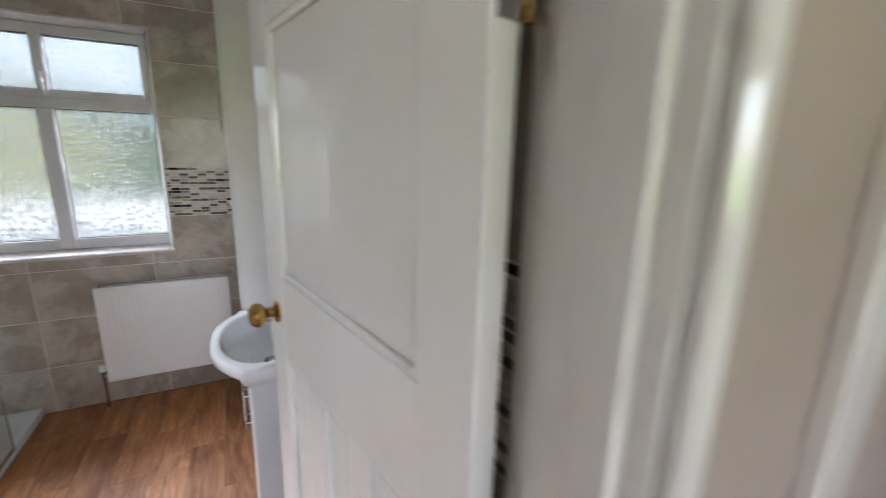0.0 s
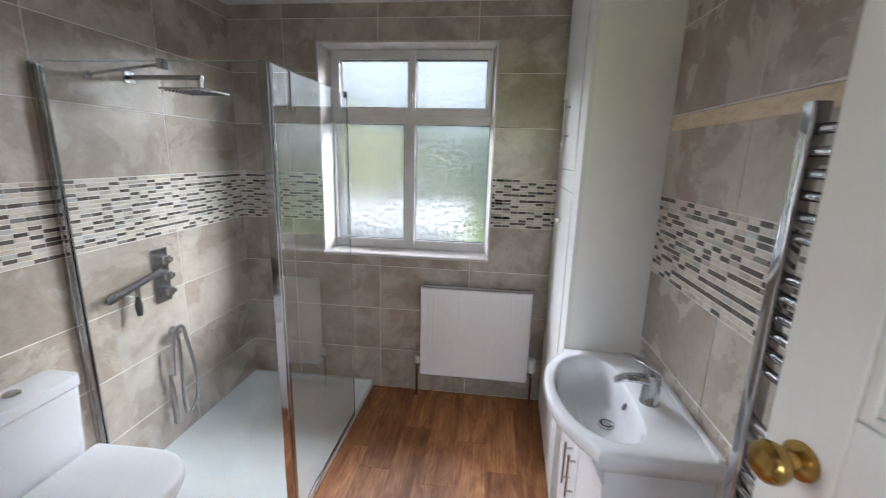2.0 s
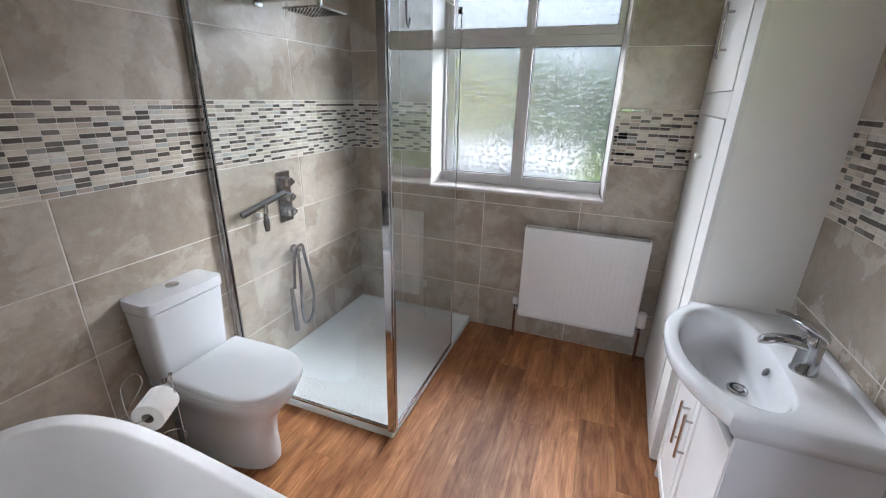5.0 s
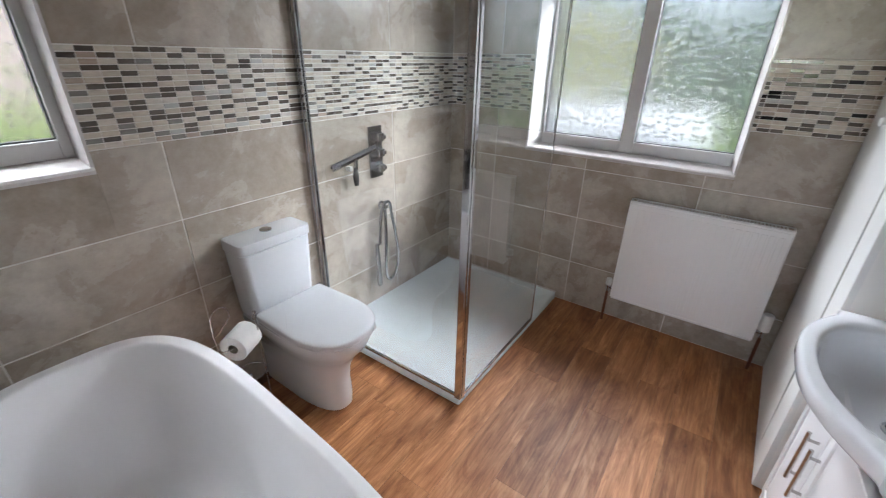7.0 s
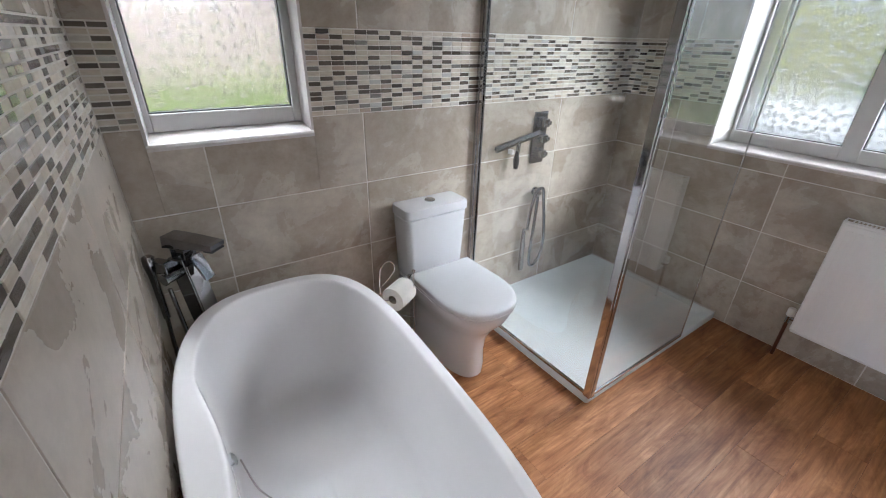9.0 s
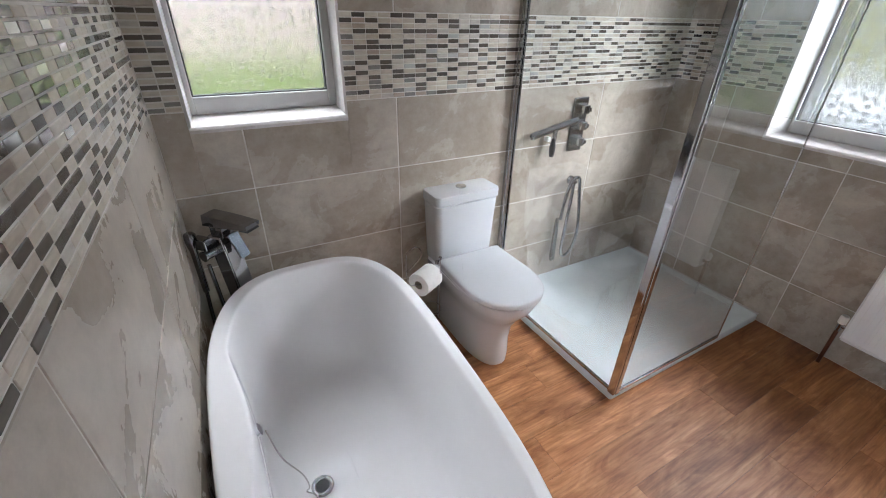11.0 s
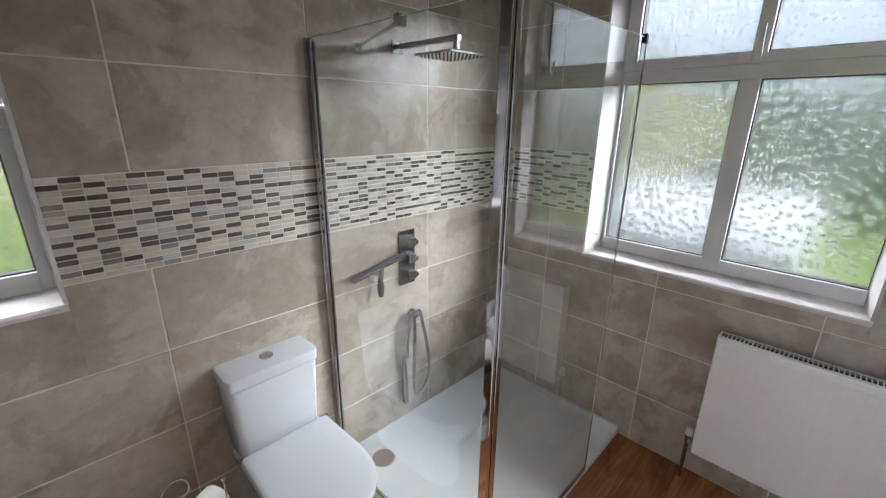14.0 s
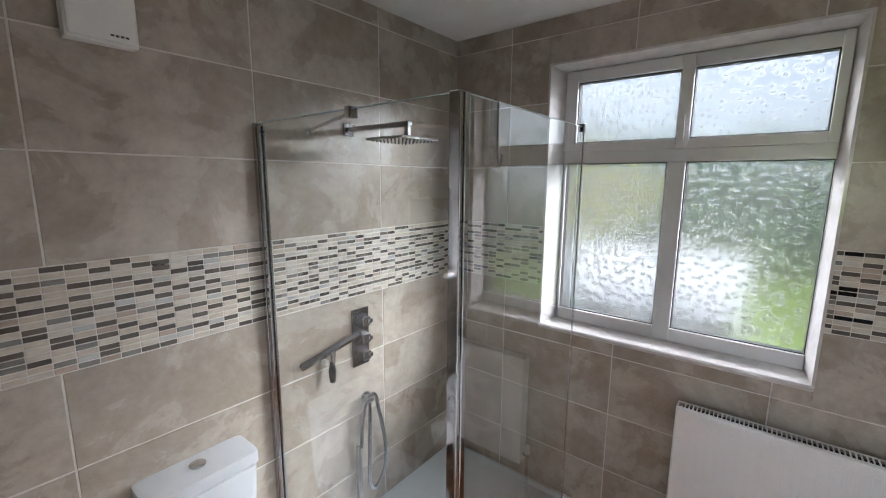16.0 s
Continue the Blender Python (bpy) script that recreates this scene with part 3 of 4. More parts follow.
plate = part("spray_plate", boxed(wy(2.45), wy(2.25), 0.235, 0.435, 1.856, 1.867, 0.004), CHROME, head)
bm = bmesh.new()
for i in range(9):
    for j in range(9):
        bmesh.ops.create_cone(bm, cap_ends=True, segments=6, radius1=0.0025, radius2=0.0035, depth=0.005, matrix=Matrix.Translation((wy(2.35) - 0.08 + i * 0.02, 0.335 - 0.08 + j * 0.02, 1.854)))
part("nozzles", bm, RUBBER_AND_HOLES, plate, "black rubber nozzles")
part("elbow", boxed(wy(2.37), wy(2.334), 0.342, 0.378, 1.867, 1.876, 0.002), CHROME, head)

valve = thing("shower_valve", "chrome thermostatic shower valve with three square knobs", "shower valve", MW)
# plate and collars in the darkened chrome, knobs lighter, to paint their reflections
part("back_plate", boxed(wy(2.436), wy(2.338), 0, 0.010, 0.822, 1.106, 0.003), SHADED_CHROME, valve)
for z in (1.05, 0.965, 0.88):
    k = part("knob", boxed(wy(2.412), wy(2.368), 0.010, 0.052, z - 0.022, z + 0.022, 0.004), CHROME, valve)
    part("knob_lever", boxed(wy(2.422), wy(2.400), 0.030, 0.056, z - 0.012, z + 0.010, 0.003), CHROME, k)
    part("collar", boxed(wy(2.417), wy(2.362), 0.010, 0.018, z - 0.028, z + 0.028, 0.002), SHADED_CHROME, k)

sq = thing("squeegee", "chrome shower squeegee with a black rubber handle", "squeegee", MW)
part("blade_bar", loft([[(wy(2.345), 0.030, 0.983), (wy(2.345), 0.046, 0.983), (wy(2.345), 0.046, 0.997), (wy(2.345), 0.030, 0.997)], [(wy(2.05), 0.030, 0.925), (wy(2.05), 0.046, 0.925), (wy(2.05), 0.046, 0.939), (wy(2.05), 0.030, 0.939)]]), CHROME, sq)
part("rubber_blade", loft([[(wy(2.352), 0.030, 0.997), (wy(2.352), 0.047, 0.997), (wy(2.352), 0.043, 1.016), (wy(2.352), 0.036, 1.016)], [(wy(2.043), 0.030, 0.939), (wy(2.043), 0.047, 0.939), (wy(2.043), 0.043, 0.956), (wy(2.043), 0.036, 0.956)]]), RUBBER_AND_HOLES, sq)
part("handle", tube(smooth_line([(wy(2.205), 0.038, 0.965), (wy(2.20), 0.042, 0.93), (wy(2.195), 0.044, 0.905)]), 0.012, 10), CHROME, sq, smooth=60)
part("grip", loft([circle(r, 0, 14) for r in (0.001,)] + [circle(r, z, 14) for r, z in ((0.012, 0.003), (0.016, 0.03), (0.017, 0.055), (0.011, 0.085), (0.007, 0.1))]), RUBBER_AND_HOLES, sq, "black rubber grip", smooth=50, matrix=pose(wy(2.192), 0.046, 0.82))
part("hook", boxed(wy(2.185), wy(2.165), 0, 0.034, 0.90, 0.925, 0.004), PLASTIC, sq)

hand = thing("hand_shower", "chrome hand shower hanging on its hose holder", "hand shower", MW)
part("wall_outlet", turned([(0.026, 0), (0.026, 0.006), (0.016, 0.010), (0.016, 0.035), (0.012, 0.042)], 24), CHROME, hand, smooth=30, matrix=pose(wy(2.41), 0, 0.645, -90, 0, 0))
part("holder", boxed(wy(2.425), wy(2.375), 0.026, 0.05, 0.628, 0.652, 0.006), CHROME, hand)
part("hose", tube(smooth_line([(wy(2.402), 0.040, 0.64), (wy(2.400), 0.045, 0.55), (wy(2.395), 0.045, 0.40), (wy(2.392), 0.042, 0.25), (wy(2.405), 0.038, 0.165), (wy(2.445), 0.034, 0.14), (wy(2.495), 0.033, 0.19), (wy(2.513), 0.034, 0.30), (wy(2.490), 0.038, 0.45), (wy(2.455), 0.045, 0.58), (wy(2.430), 0.055, 0.660), (wy(2.400), 0.060, 0.678), (wy(2.370), 0.056, 0.655), (wy(2.350), 0.050, 0.56), (wy(2.343), 0.045, 0.42)], 10), 0.0095, 10), SHADED_CHROME, hand, "ribbed steel hose", smooth=60)
part("handset", loft([rect(-0.013, 0.013, -0.011, 0.011, 0.0, 0.004), rect(-0.014, 0.014, -0.012, 0.012, 0.02, 0.004), rect(-0.013, 0.013, -0.010, 0.010, 0.2, 0.004), rect(-0.008, 0.008, -0.008, 0.008, 0.285, 0.004)]), STEEL, hand, smooth=30, matrix=pose(wy(2.338), 0.034, 0.135, 2, 0, 0))

# ---- extractor fan on the west wall ----
fan = thing("extractor_fan", "white plastic extractor fan box on the tiled wall", "extractor fan", MW)
part("housing", boxed(wy(1.592), wy(1.430), 0, 0.045, 2.065, 2.235, 0.006), PLASTIC, fan)
part("front_cover", boxed(wy(1.587), wy(1.435), 0.047, 0.058, 2.07, 2.23, 0.006), PLASTIC, fan)
bm = bmesh.new()
for k in range(4):
    box(bm, wy(1.565) + k * 0.011, wy(1.565) + k * 0.011 + 0.008, 0.058, 0.0586, 2.083, 2.088)
part("maker_mark", bm, RUBBER_AND_HOLES, fan, "small dark unreadable mark")

# ---- toilet ----
toilet = thing("toilet", "white close-coupled toilet with its lid closed", "toilet")
CY = 1.622
def dee(xb, xf, half, z, n=40, power=2.5):
    """A ring flat at the wall end and rounded at the front."""
    out, mid = [], xb + (xf - xb) * 0.47
    for i in range(n):
        a = -math.pi / 2 + math.pi * i / (n - 1)
        c, s = math.cos(a), math.sin(a)
        out.append((mid + (xf - mid) * abs(c) ** (2 / power), CY + half * math.copysign(abs(s) ** (2 / power), s), z))
    out += [(xb + 0.02, CY + half * 0.985, z), (xb, CY + half * 0.9, z), (xb, CY - half * 0.9, z), (xb + 0.02, CY - half * 0.985, z)]
    return out
part("pan", loft([dee(-1.82, -1.335, 0.098, FLOOR), dee(-1.82, -1.33, 0.10, 0.03), dee(-1.82, -1.335, 0.098, 0.12), dee(-1.82, -1.325, 0.105, 0.2), dee(-1.81, -1.285, 0.13, 0.27),
      dee(-1.80, -1.235, 0.158, 0.33), dee(-1.80, -1.215, 0.172, 0.375), dee(-1.80, -1.215, 0.172, 0.392)]), CERAMIC, toilet, smooth=50)
def lid_ring(xb, xf, half, z):
    """Straight sides, then a rounded front."""
    mid, out = xf - 0.23, []
    for i in range(49):
        a = -math.pi / 2 + math.pi * i / 48
        c, s = math.cos(a), math.sin(a)
        out.append((mid + (xf - mid) * abs(c) ** 0.84, CY + half * math.copysign(abs(s) ** 0.84, s), z))
    return out + [(xb + 0.012, CY + half * 0.965, z), (xb, CY + half * 0.90, z), (xb, CY - half * 0.90, z), (xb + 0.012, CY - half * 0.965, z)]
part("seat", loft([lid_ring(-1.66, -1.214, 0.168, 0.394), lid_ring(-1.665, -1.205, 0.175, 0.397), lid_ring(-1.665, -1.204, 0.176, 0.409), lid_ring(-1.66, -1.208, 0.173, 0.412)]), CERAMIC, toilet, smooth=50)
lid = part("lid", loft([lid_ring(-1.665, -1.207, 0.174, 0.4145), lid_ring(-1.67, -1.200, 0.180, 0.4175), lid_ring(-1.67, -1.199, 0.181, 0.434), lid_ring(-1.669, -1.2015, 0.179, 0.4385), lid_ring(-1.666, -1.206, 0.1755, 0.4410), lid_ring(-1.655, -1.225, 0.163, 0.4425), lid_ring(-1.6, -1.4, 0.06, 0.4435)]), CERAMIC, toilet, "white closed lid", smooth=35)
for s in (-1, 1):
    part("hinge", tube([(-1.672, CY + s * 0.150, 0.428), (-1.672, CY + s * 0.168, 0.428)], 0.010, 14), CHROME, toilet, "chrome lid hinge", smooth=40)
    part("hinge_pin", turned([(0.008, 0), (0.008, 0.016), (0.004, 0.02)], 12), CHROME, toilet, smooth=40, matrix=pose(-1.672, CY + s * 0.176, 0.42))
part("cistern", loft([rect(-1.836, -1.700, CY - 0.155, CY + 0.155, 0.392, 0.03), rect(-1.836, -1.690, CY - 0.158, CY + 0.158, 0.42, 0.03), rect(-1.836, -1.685, CY - 0.172, CY + 0.172, 0.700, 0.03), rect(-1.836, -1.690, CY - 0.167, CY + 0.167, 0.7035, 0.03)]), CERAMIC, toilet, smooth=40)
cl = part("cistern_lid", loft([rect(-1.836, -1.692, CY - 0.165, CY + 0.165, 0.703, 0.02), rect(-1.836, -1.692, CY - 0.165, CY + 0.165, 0.708, 0.02), rect(-1.836, -1.682, CY - 0.175, CY + 0.175, 0.709, 0.022), rect(-1.836, -1.682, CY - 0.175, CY + 0.175, 0.742, 0.022), rect(-1.834, -1.684, CY - 0.173, CY + 0.173, 0.751, 0.022), rect(-1.826, -1.70, CY - 0.158, CY + 0.158, 0.7545, 0.03)]), CERAMIC, toilet, smooth=40)
part("flush_button", turned([(0.026, 0), (0.026, 0.005), (0.021, 0.008), (0.001, 0.0085)], 28), CHROME, cl, "round chrome flush button", smooth=40, matrix=pose(-1.765, CY, 0.754))

# ---- toilet roll stand ----
stand = thing("toilet_roll_stand", "chrome wire toilet roll stand beside the bath", "roll holder")
RX, RY = -1.445, 1.285
HOLES = ((90, 0.600), (215, 0.385), (325, 0.385))
for deg, top in HOLES:
    px, py = RX + 0.052 * math.cos(radians(deg)), RY + 0.052 * math.sin(radians(deg))
    part("upright", tube([(px, py, FLOOR + 0.004), (px, py, top)], 0.0023, 8), CHROME, stand, smooth=60)
    part("ball_tip", turned([(0.001, -0.007), (0.006, -0.004), (0.007, 0), (0.006, 0.004), (0.001, 0.007)], 12), CHROME, stand, smooth=80, matrix=pose(px, py, top + 0.005))
for z in (FLOOR + 0.006, 0.16, 0.365):
    part("ring", tube([(RX + 0.052 * math.cos(a * math.pi / 16), RY + 0.052 * math.sin(a * math.pi / 16), z) for a in range(32)], 0.0023, 8, closed=True), CHROME, stand, smooth=60)
part("roll_arm", tube(smooth_line([(RX, RY + 0.052, 0.505), (RX + 0.005, RY + 0.02, 0.508), (RX + 0.005, RY - 0.065, 0.508), (RX + 0.003, RY - 0.092, 0.522), (RX, RY - 0.100, 0.570), (RX - 0.003, RY - 0.099, 0.625), (RX - 0.003, RY - 0.092, 0.662), (RX - 0.003, RY - 0.065, 0.680), (RX - 0.003, RY - 0.040, 0.668), (RX - 0.003, RY - 0.034, 0.635), (RX - 0.002, RY - 0.055, 0.610), (RX - 0.001, RY - 0.098, 0.575)]), 0.0023, 8), CHROME, stand, smooth=60)
paper_roll = thing("toilet_roll", "white toilet paper roll on the wire stand", "toilet roll", pose(RX + 0.005, RY - 0.052, 0.524 - 0.02, -90, 0, 28))
R0, R1 = 0.019, 0.052
part("paper", loft([circle(R0, 0, 40), circle(R1 - 0.002, 0, 40), circle(R1, 0.003, 40), circle(R1, 0.1, 40), circle(R1 - 0.002, 0.103, 40), circle(R0, 0.103, 40), circle(R0, 0, 40)], None, False, False), PAPER, paper_roll, smooth=50)
part("card_core", loft([circle(R0, 0.001, 30), circle(R0, 0.102, 30), circle(R0 - 0.0015, 0.102, 30), circle(R0 - 0.0015, 0.001, 30), circle(R0, 0.001, 30)], None, False, False), material("grey_card", (0.3, 0.26, 0.2), 0.9), paper_roll, smooth=50)
spare = thing("toilet_roll", "spare white toilet roll standing in the wire stand", "toilet roll", pose(RX, RY, FLOOR + 0.0095))
part("paper", loft([circle(R0, 0, 40), circle(0.046, 0, 40), circle(0.048, 0.003, 40), circle(0.048, 0.1, 40), circle(0.046, 0.103, 40), circle(R0, 0.103, 40), circle(R0, 0, 40)], None, False, False), PAPER, spare, smooth=50)
bottle = thing("green_tub", "bright lime green plastic tub behind the bath", "tub", pose(-1.592, 1.278, FLOOR))
part("tub_body", turned([(0.048, 0), (0.053, 0.004), (0.056, 0.17), (0.049, 0.192), (0.018, 0.205)], 28), LIME, bottle, smooth=40)
part("cap", turned([(0.017, 0.204), (0.017, 0.226), (0.014, 0.229)], 20), PLASTIC, bottle, smooth=40)

# ---- bath ----
bath = thing("bath", "white freestanding acrylic bath against the tiled wall", "bath")
BX, BY, BA, BB, BZ = -0.970, 0.802, 0.722, 0.340, 0.590
def tapered(cx, cy, a, b, z, power):
    """An oval a little narrower towards the room's end, squarer on the room's side than on the wall's."""
    out = []
    for i in range(120):
        c, s = math.cos(2 * math.pi * i / 120), math.sin(2 * math.pi * i / 120)
        p = power + 0.6 if s > 0 else power
        u, w = math.copysign(abs(c) ** (2 / p), c), math.copysign(abs(s) ** (2 / p), s)
        out.append((cx + a * u, cy + w * ((b + 0.002) * (1 - 0.13 * u) if s > 0 else b * (1 - 0.03 * u)), z))
    return out
def deck(cx, cy, a, b, z, wave):
    """The inner edge: an oval pushed in along the wall side, where the deck widens."""
    out = []
    for x, y, q in tapered(cx, cy, a, b, z, 2.6):
        k = max(0.0, 1 - ((x + 1.005) / 0.30) ** 2) ** 1.4 if y < cy else 0.0
        out.append((x, y + wave * k, q))
    return out
def shell(inset, z, power=2.6, tight=None):
    return tapered(BX, BY, BA - inset, BB - (inset if tight is None else tight), z, power + 0.15)
def inner(inset, tight, z, wave, dy=0.006):
    return deck(BX, BY + dy, BA - inset, BB - tight, z, wave)
part("bath_shell", loft([shell(0.14, FLOOR, 2.6, 0.06), shell(0.13, 0.05, 2.6, 0.05), shell(0.06, 0.3, 2.6, 0.02), shell(0.012, BZ - 0.06, 2.6, 0.004), shell(0.001, BZ - 0.022), shell(0.0, BZ - 0.016), shell(0.001, BZ - 0.006), shell(0.004, BZ - 0.0015), shell(0.008, BZ), shell(0.012, BZ + 0.0003),
      inner(0.035, 0.034, BZ + 0.0003, 0.042), inner(0.039, 0.038, BZ, 0.042), inner(0.043, 0.042, BZ - 0.002, 0.043), inner(0.046, 0.044, BZ - 0.007, 0.043), inner(0.048, 0.046, BZ - 0.016, 0.043), inner(0.058, 0.051, BZ - 0.07, 0.041),
      inner(0.082, 0.062, 0.40, 0.030, 0.004), inner(0.105, 0.074, 0.28, 0.012, 0.002), inner(0.130, 0.088, 0.20, 0.0, 0.0), inner(0.155, 0.106, 0.155, 0.0, 0.0), inner(0.185, 0.130, 0.128, 0.0, 0.0), inner(0.22, 0.158, 0.1165, 0.0, 0.0), inner(0.26, 0.19, 0.1125, 0.0, 0.0), inner(0.32, 0.24, 0.1115, 0.0, 0.0), inner(0.5, 0.30, 0.111, 0.0, 0.0), inner(0.68, 0.345, 0.1108, 0.0, 0.0)]), ACRYLIC, bath, smooth=60)
waste = part("bath_waste", loft([circle(0.036, 0.1115, 32), circle(0.036, 0.117, 32), circle(0.030, 0.119, 32), circle(0.022, 0.1165, 32), circle(0.022, 0.113, 32)], None, True, False), CHROME, bath, "chrome plughole ring", smooth=50, matrix=pose(-1.055, 0.69, 0.0))
# black disc in place of the shade down the plughole
part("plughole", turned([(0.0215, 0.113), (0.0215, 0.1155)], 24), RUBBER_AND_HOLES, waste)
OV = pose(-1.0, 0.540, 0.535, -72, 0, 0)
over = part("overflow", turned([(0.030, 0), (0.030, 0.004), (0.024, 0.009), (0.012, 0.010), (0.010, 0.018), (0.017, 0.021), (0.017, 0.030), (0.009, 0.034)], 28), CHROME, bath, "chrome overflow with a plug chain", smooth=40, matrix=OV)
chain = smooth_line([(-1.0, 0.580, 0.53), (-1.0, 0.600, 0.40), (-1.01, 0.64, 0.28), (-1.03, 0.65, 0.18), (-1.05, 0.64, 0.131), (-1.03, 0.665, 0.124), (-1.005, 0.66, 0.124)], 8)
part("plug_chain", tube(chain, 0.0022, 6), STEEL, over, smooth=60, matrix=OV.inverted())

tap = thing("bath_tap", "tall square chrome floor-standing bath tap in the corner", "bath tap", pose(-1.725, 0.585, FLOOR, 0, 0, 41))
part("base_plate", boxed(-0.06, 0.075, -0.05, 0.05, 0, 0.008, 0.003), SHADED_CHROME, tap)
part("column", loft([rect(0.0, 0.066, -0.036, 0.036, 0.008, 0.004), rect(0.0, 0.064, -0.036, 0.036, 0.50, 0.004), rect(-0.040, 0.024, -0.036, 0.036, 0.785, 0.004), rect(-0.036, 0.020, -0.032, 0.032, 0.790, 0.004)]), SHADED_CHROME, tap)
# lighter chrome here paints the bright reflection on the front face
part("front_panel", loft([rect(0.050, 0.068, -0.031, 0.031, 0.50, 0.002), rect(0.010, 0.032, -0.031, 0.031, 0.765, 0.002)]), CHROME, tap)
part("spout", loft([[(-0.050, -0.030, 0.826), (-0.050, 0.030, 0.826), (-0.044, 0.030, 0.868), (-0.044, -0.030, 0.868)], [(0.04, -0.031, 0.832), (0.04, 0.031, 0.832), (0.04, 0.031, 0.866), (0.04, -0.031, 0.866)], [(0.150, -0.031, 0.842), (0.150, 0.031, 0.842), (0.152, 0.031, 0.858), (0.152, -0.031, 0.858)]]), SHADED_CHROME, tap)
part("spout_outlet", boxed(0.115, 0.150, -0.028, 0.028, 0.832, 0.838), RUBBER_AND_HOLES, tap)
part("neck", boxed(-0.026, 0.030, -0.026, 0.026, 0.786, 0.826, 0.003), SHADED_CHROME, tap)
part("lever", loft([[(0.040, -0.022, 0.80), (0.052, -0.022, 0.80), (0.052, 0.022, 0.80), (0.040, 0.022, 0.80)], [(0.080, -0.020, 0.715), (0.090, -0.020, 0.715), (0.090, 0.020, 0.715), (0.080, 0.020, 0.715)]]), SHADED_CHROME, tap, "flat chrome lever")
part("cradle", boxed(-0.085, -0.022, -0.070, -0.030, 0.745, 0.785, 0.005), SHADED_CHROME, tap)
part("handset", loft([circle(0.012, 0.56, 16), circle(0.013, 0.70, 16), circle(0.014, 0.74, 16), circle(0.019, 0.77, 16), circle(0.021, 0.80, 16), circle(0.014, 0.808, 16)]), SHADED_CHROME, tap, "chrome hand shower", smooth=50, matrix=pose(-0.080, -0.068, 0.0))
valve = part("diverter", tube([(-0.01, -0.036, 0.735), (-0.015, -0.085, 0.735)], 0.017, 16), SHADED_CHROME, tap, smooth=50)
part("collar", tube([(-0.0155, -0.082, 0.735), (-0.016, -0.088, 0.735)], 0.020, 16), SHADED_CHROME, valve, smooth=50)
part("diverter_pin", tube([(-0.014, -0.070, 0.75), (-0.014, -0.070, 0.785)], 0.005, 10), SHADED_CHROME, valve, smooth=50)
part("hose", tube(smooth_line([(-0.080, -0.068, 0.57), (-0.085, -0.072, 0.40), (-0.075, -0.075, 0.15), (-0.04, -0.075, 0.06), (-0.01, -0.075, 0.15), (0.01, -0.080, 0.40), (-0.010, -0.080, 0.70)]), 0.0075, 8), SHADED_CHROME, tap, "steel shower hose", smooth=60)

# ---- radiator under the north window ----
rad = thing("radiator", "white panel radiator with copper pipes under the window", "radiator")
A, B, C, D = -0.560, 0.152, 0.160, 0.770
YF, YB = 3.020, 3.092
bm = boxed(A + 0.004, B - 0.004, YF + 0.006, YF + 0.020, C + 0.012, D - 0.014, 0.004)
part("back_panel", boxed(A + 0.012, B - 0.012, YB - 0.012, YB, C + 0.01, D - 0.02, 0.003), ENAMEL, rad)
front = part("front_panel", bm, ENAMEL, rad)
n = 20
bm = bmesh.new()
for k in range(n):
    cx = A + 0.04 + (B - A - 0.08) * k / (n - 1)
    box(bm, cx - 0.011, cx + 0.011, YF + 0.0042, YF + 0.010, C + 0.04, D - 0.04, 0.001, 1)
part("pressed_ribs", bm, ENAMEL, front)
part("side_cover", boxed(A, A + 0.004, YF + 0.003, YB, C + 0.01, D, 0.001), ENAMEL, rad)
part("side_cover", boxed(B - 0.004, B, YF + 0.003, YB, C + 0.01, D, 0.001), ENAMEL, rad)
part("bottom_seam", boxed(A + 0.004, B - 0.004, YF + 0.003, YF + 0.014, C, C + 0.014, 0.004), ENAMEL, rad)
part("top_seam", boxed(A + 0.004, B - 0.004, YF + 0.003, YF + 0.014, D - 0.014, D - 0.001, 0.004), ENAMEL, rad)
grille = part("top_grille", boxed(A + 0.004, B - 0.004, YF + 0.014, YF + 0.020, D - 0.004, D, 0.001), ENAMEL, rad, "slotted white top grille")
box_b = boxed(A + 0.004, B - 0.004, YB - 0.008, YB, D - 0.004, D, 0.001)
part("grille_edge", box_b, ENAMEL, grille)
for k in range(46):
    x = A + 0.03 + (B - A - 0.06) * k / 45
    part("grille_bar", boxed(x - 0.0022, x + 0.0022, YF + 0.019, YB - 0.007, D - 0.005, D - 0.001), ENAMEL, grille)
# near-black block in place of the shade between the radiator's panels
part("inner_shade", boxed(A + 0.02, B - 0.02, YF + 0.024, YB - 0.010, D - 0.06, D - 0.012), GAP_SHADE, rad)
for s, x in ((-1, A - 0.026), (1, B + 0.030)):
    vb = part("valve_body", tube([(x, 3.056, 0.185), (x, 3.056, 0.235)], 0.011, 14), CHROME, rad, smooth=50)
    part("union", tube([(x, 3.056, 0.212), (A + 0.01 if s < 0 else B - 0.01, 3.056, 0.212)], 0.009, 12), CHROME, vb, smooth=50)
    r = 0.017 if s < 0 else 0.026
    h = 0.045 if s < 0 else 0.095
    part("valve_cap", turned([(r * 0.8, 0), (r, 0.004), (r, h - 0.008), (r * 0.85, h)], 20), PLASTIC, vb, "white plastic valve cap", smooth=40, matrix=pose(x, 3.056, 0.225))
    part("pipe", tube([(x, 3.056, 0.19), (x, 3.062, FLOOR)], 0.0085, 12), COPPER, rad, "dull copper pipe", smooth=60)
for x in (A + 0.12, B - 0.12):
    part("wall_bracket", boxed(x - 0.012, x + 0.012, YB, NORTH - 0.001, C + 0.05, D - 0.08, 0.002), ENAMEL, rad)

# ---- built-in cupboard in the north-east corner ----
cup = thing("cupboard", "tall white built-in cupboard beside the basin", "cupboard", pose(0.220, 2.275, 0, 0, 0, -2.3))
L = 0.862
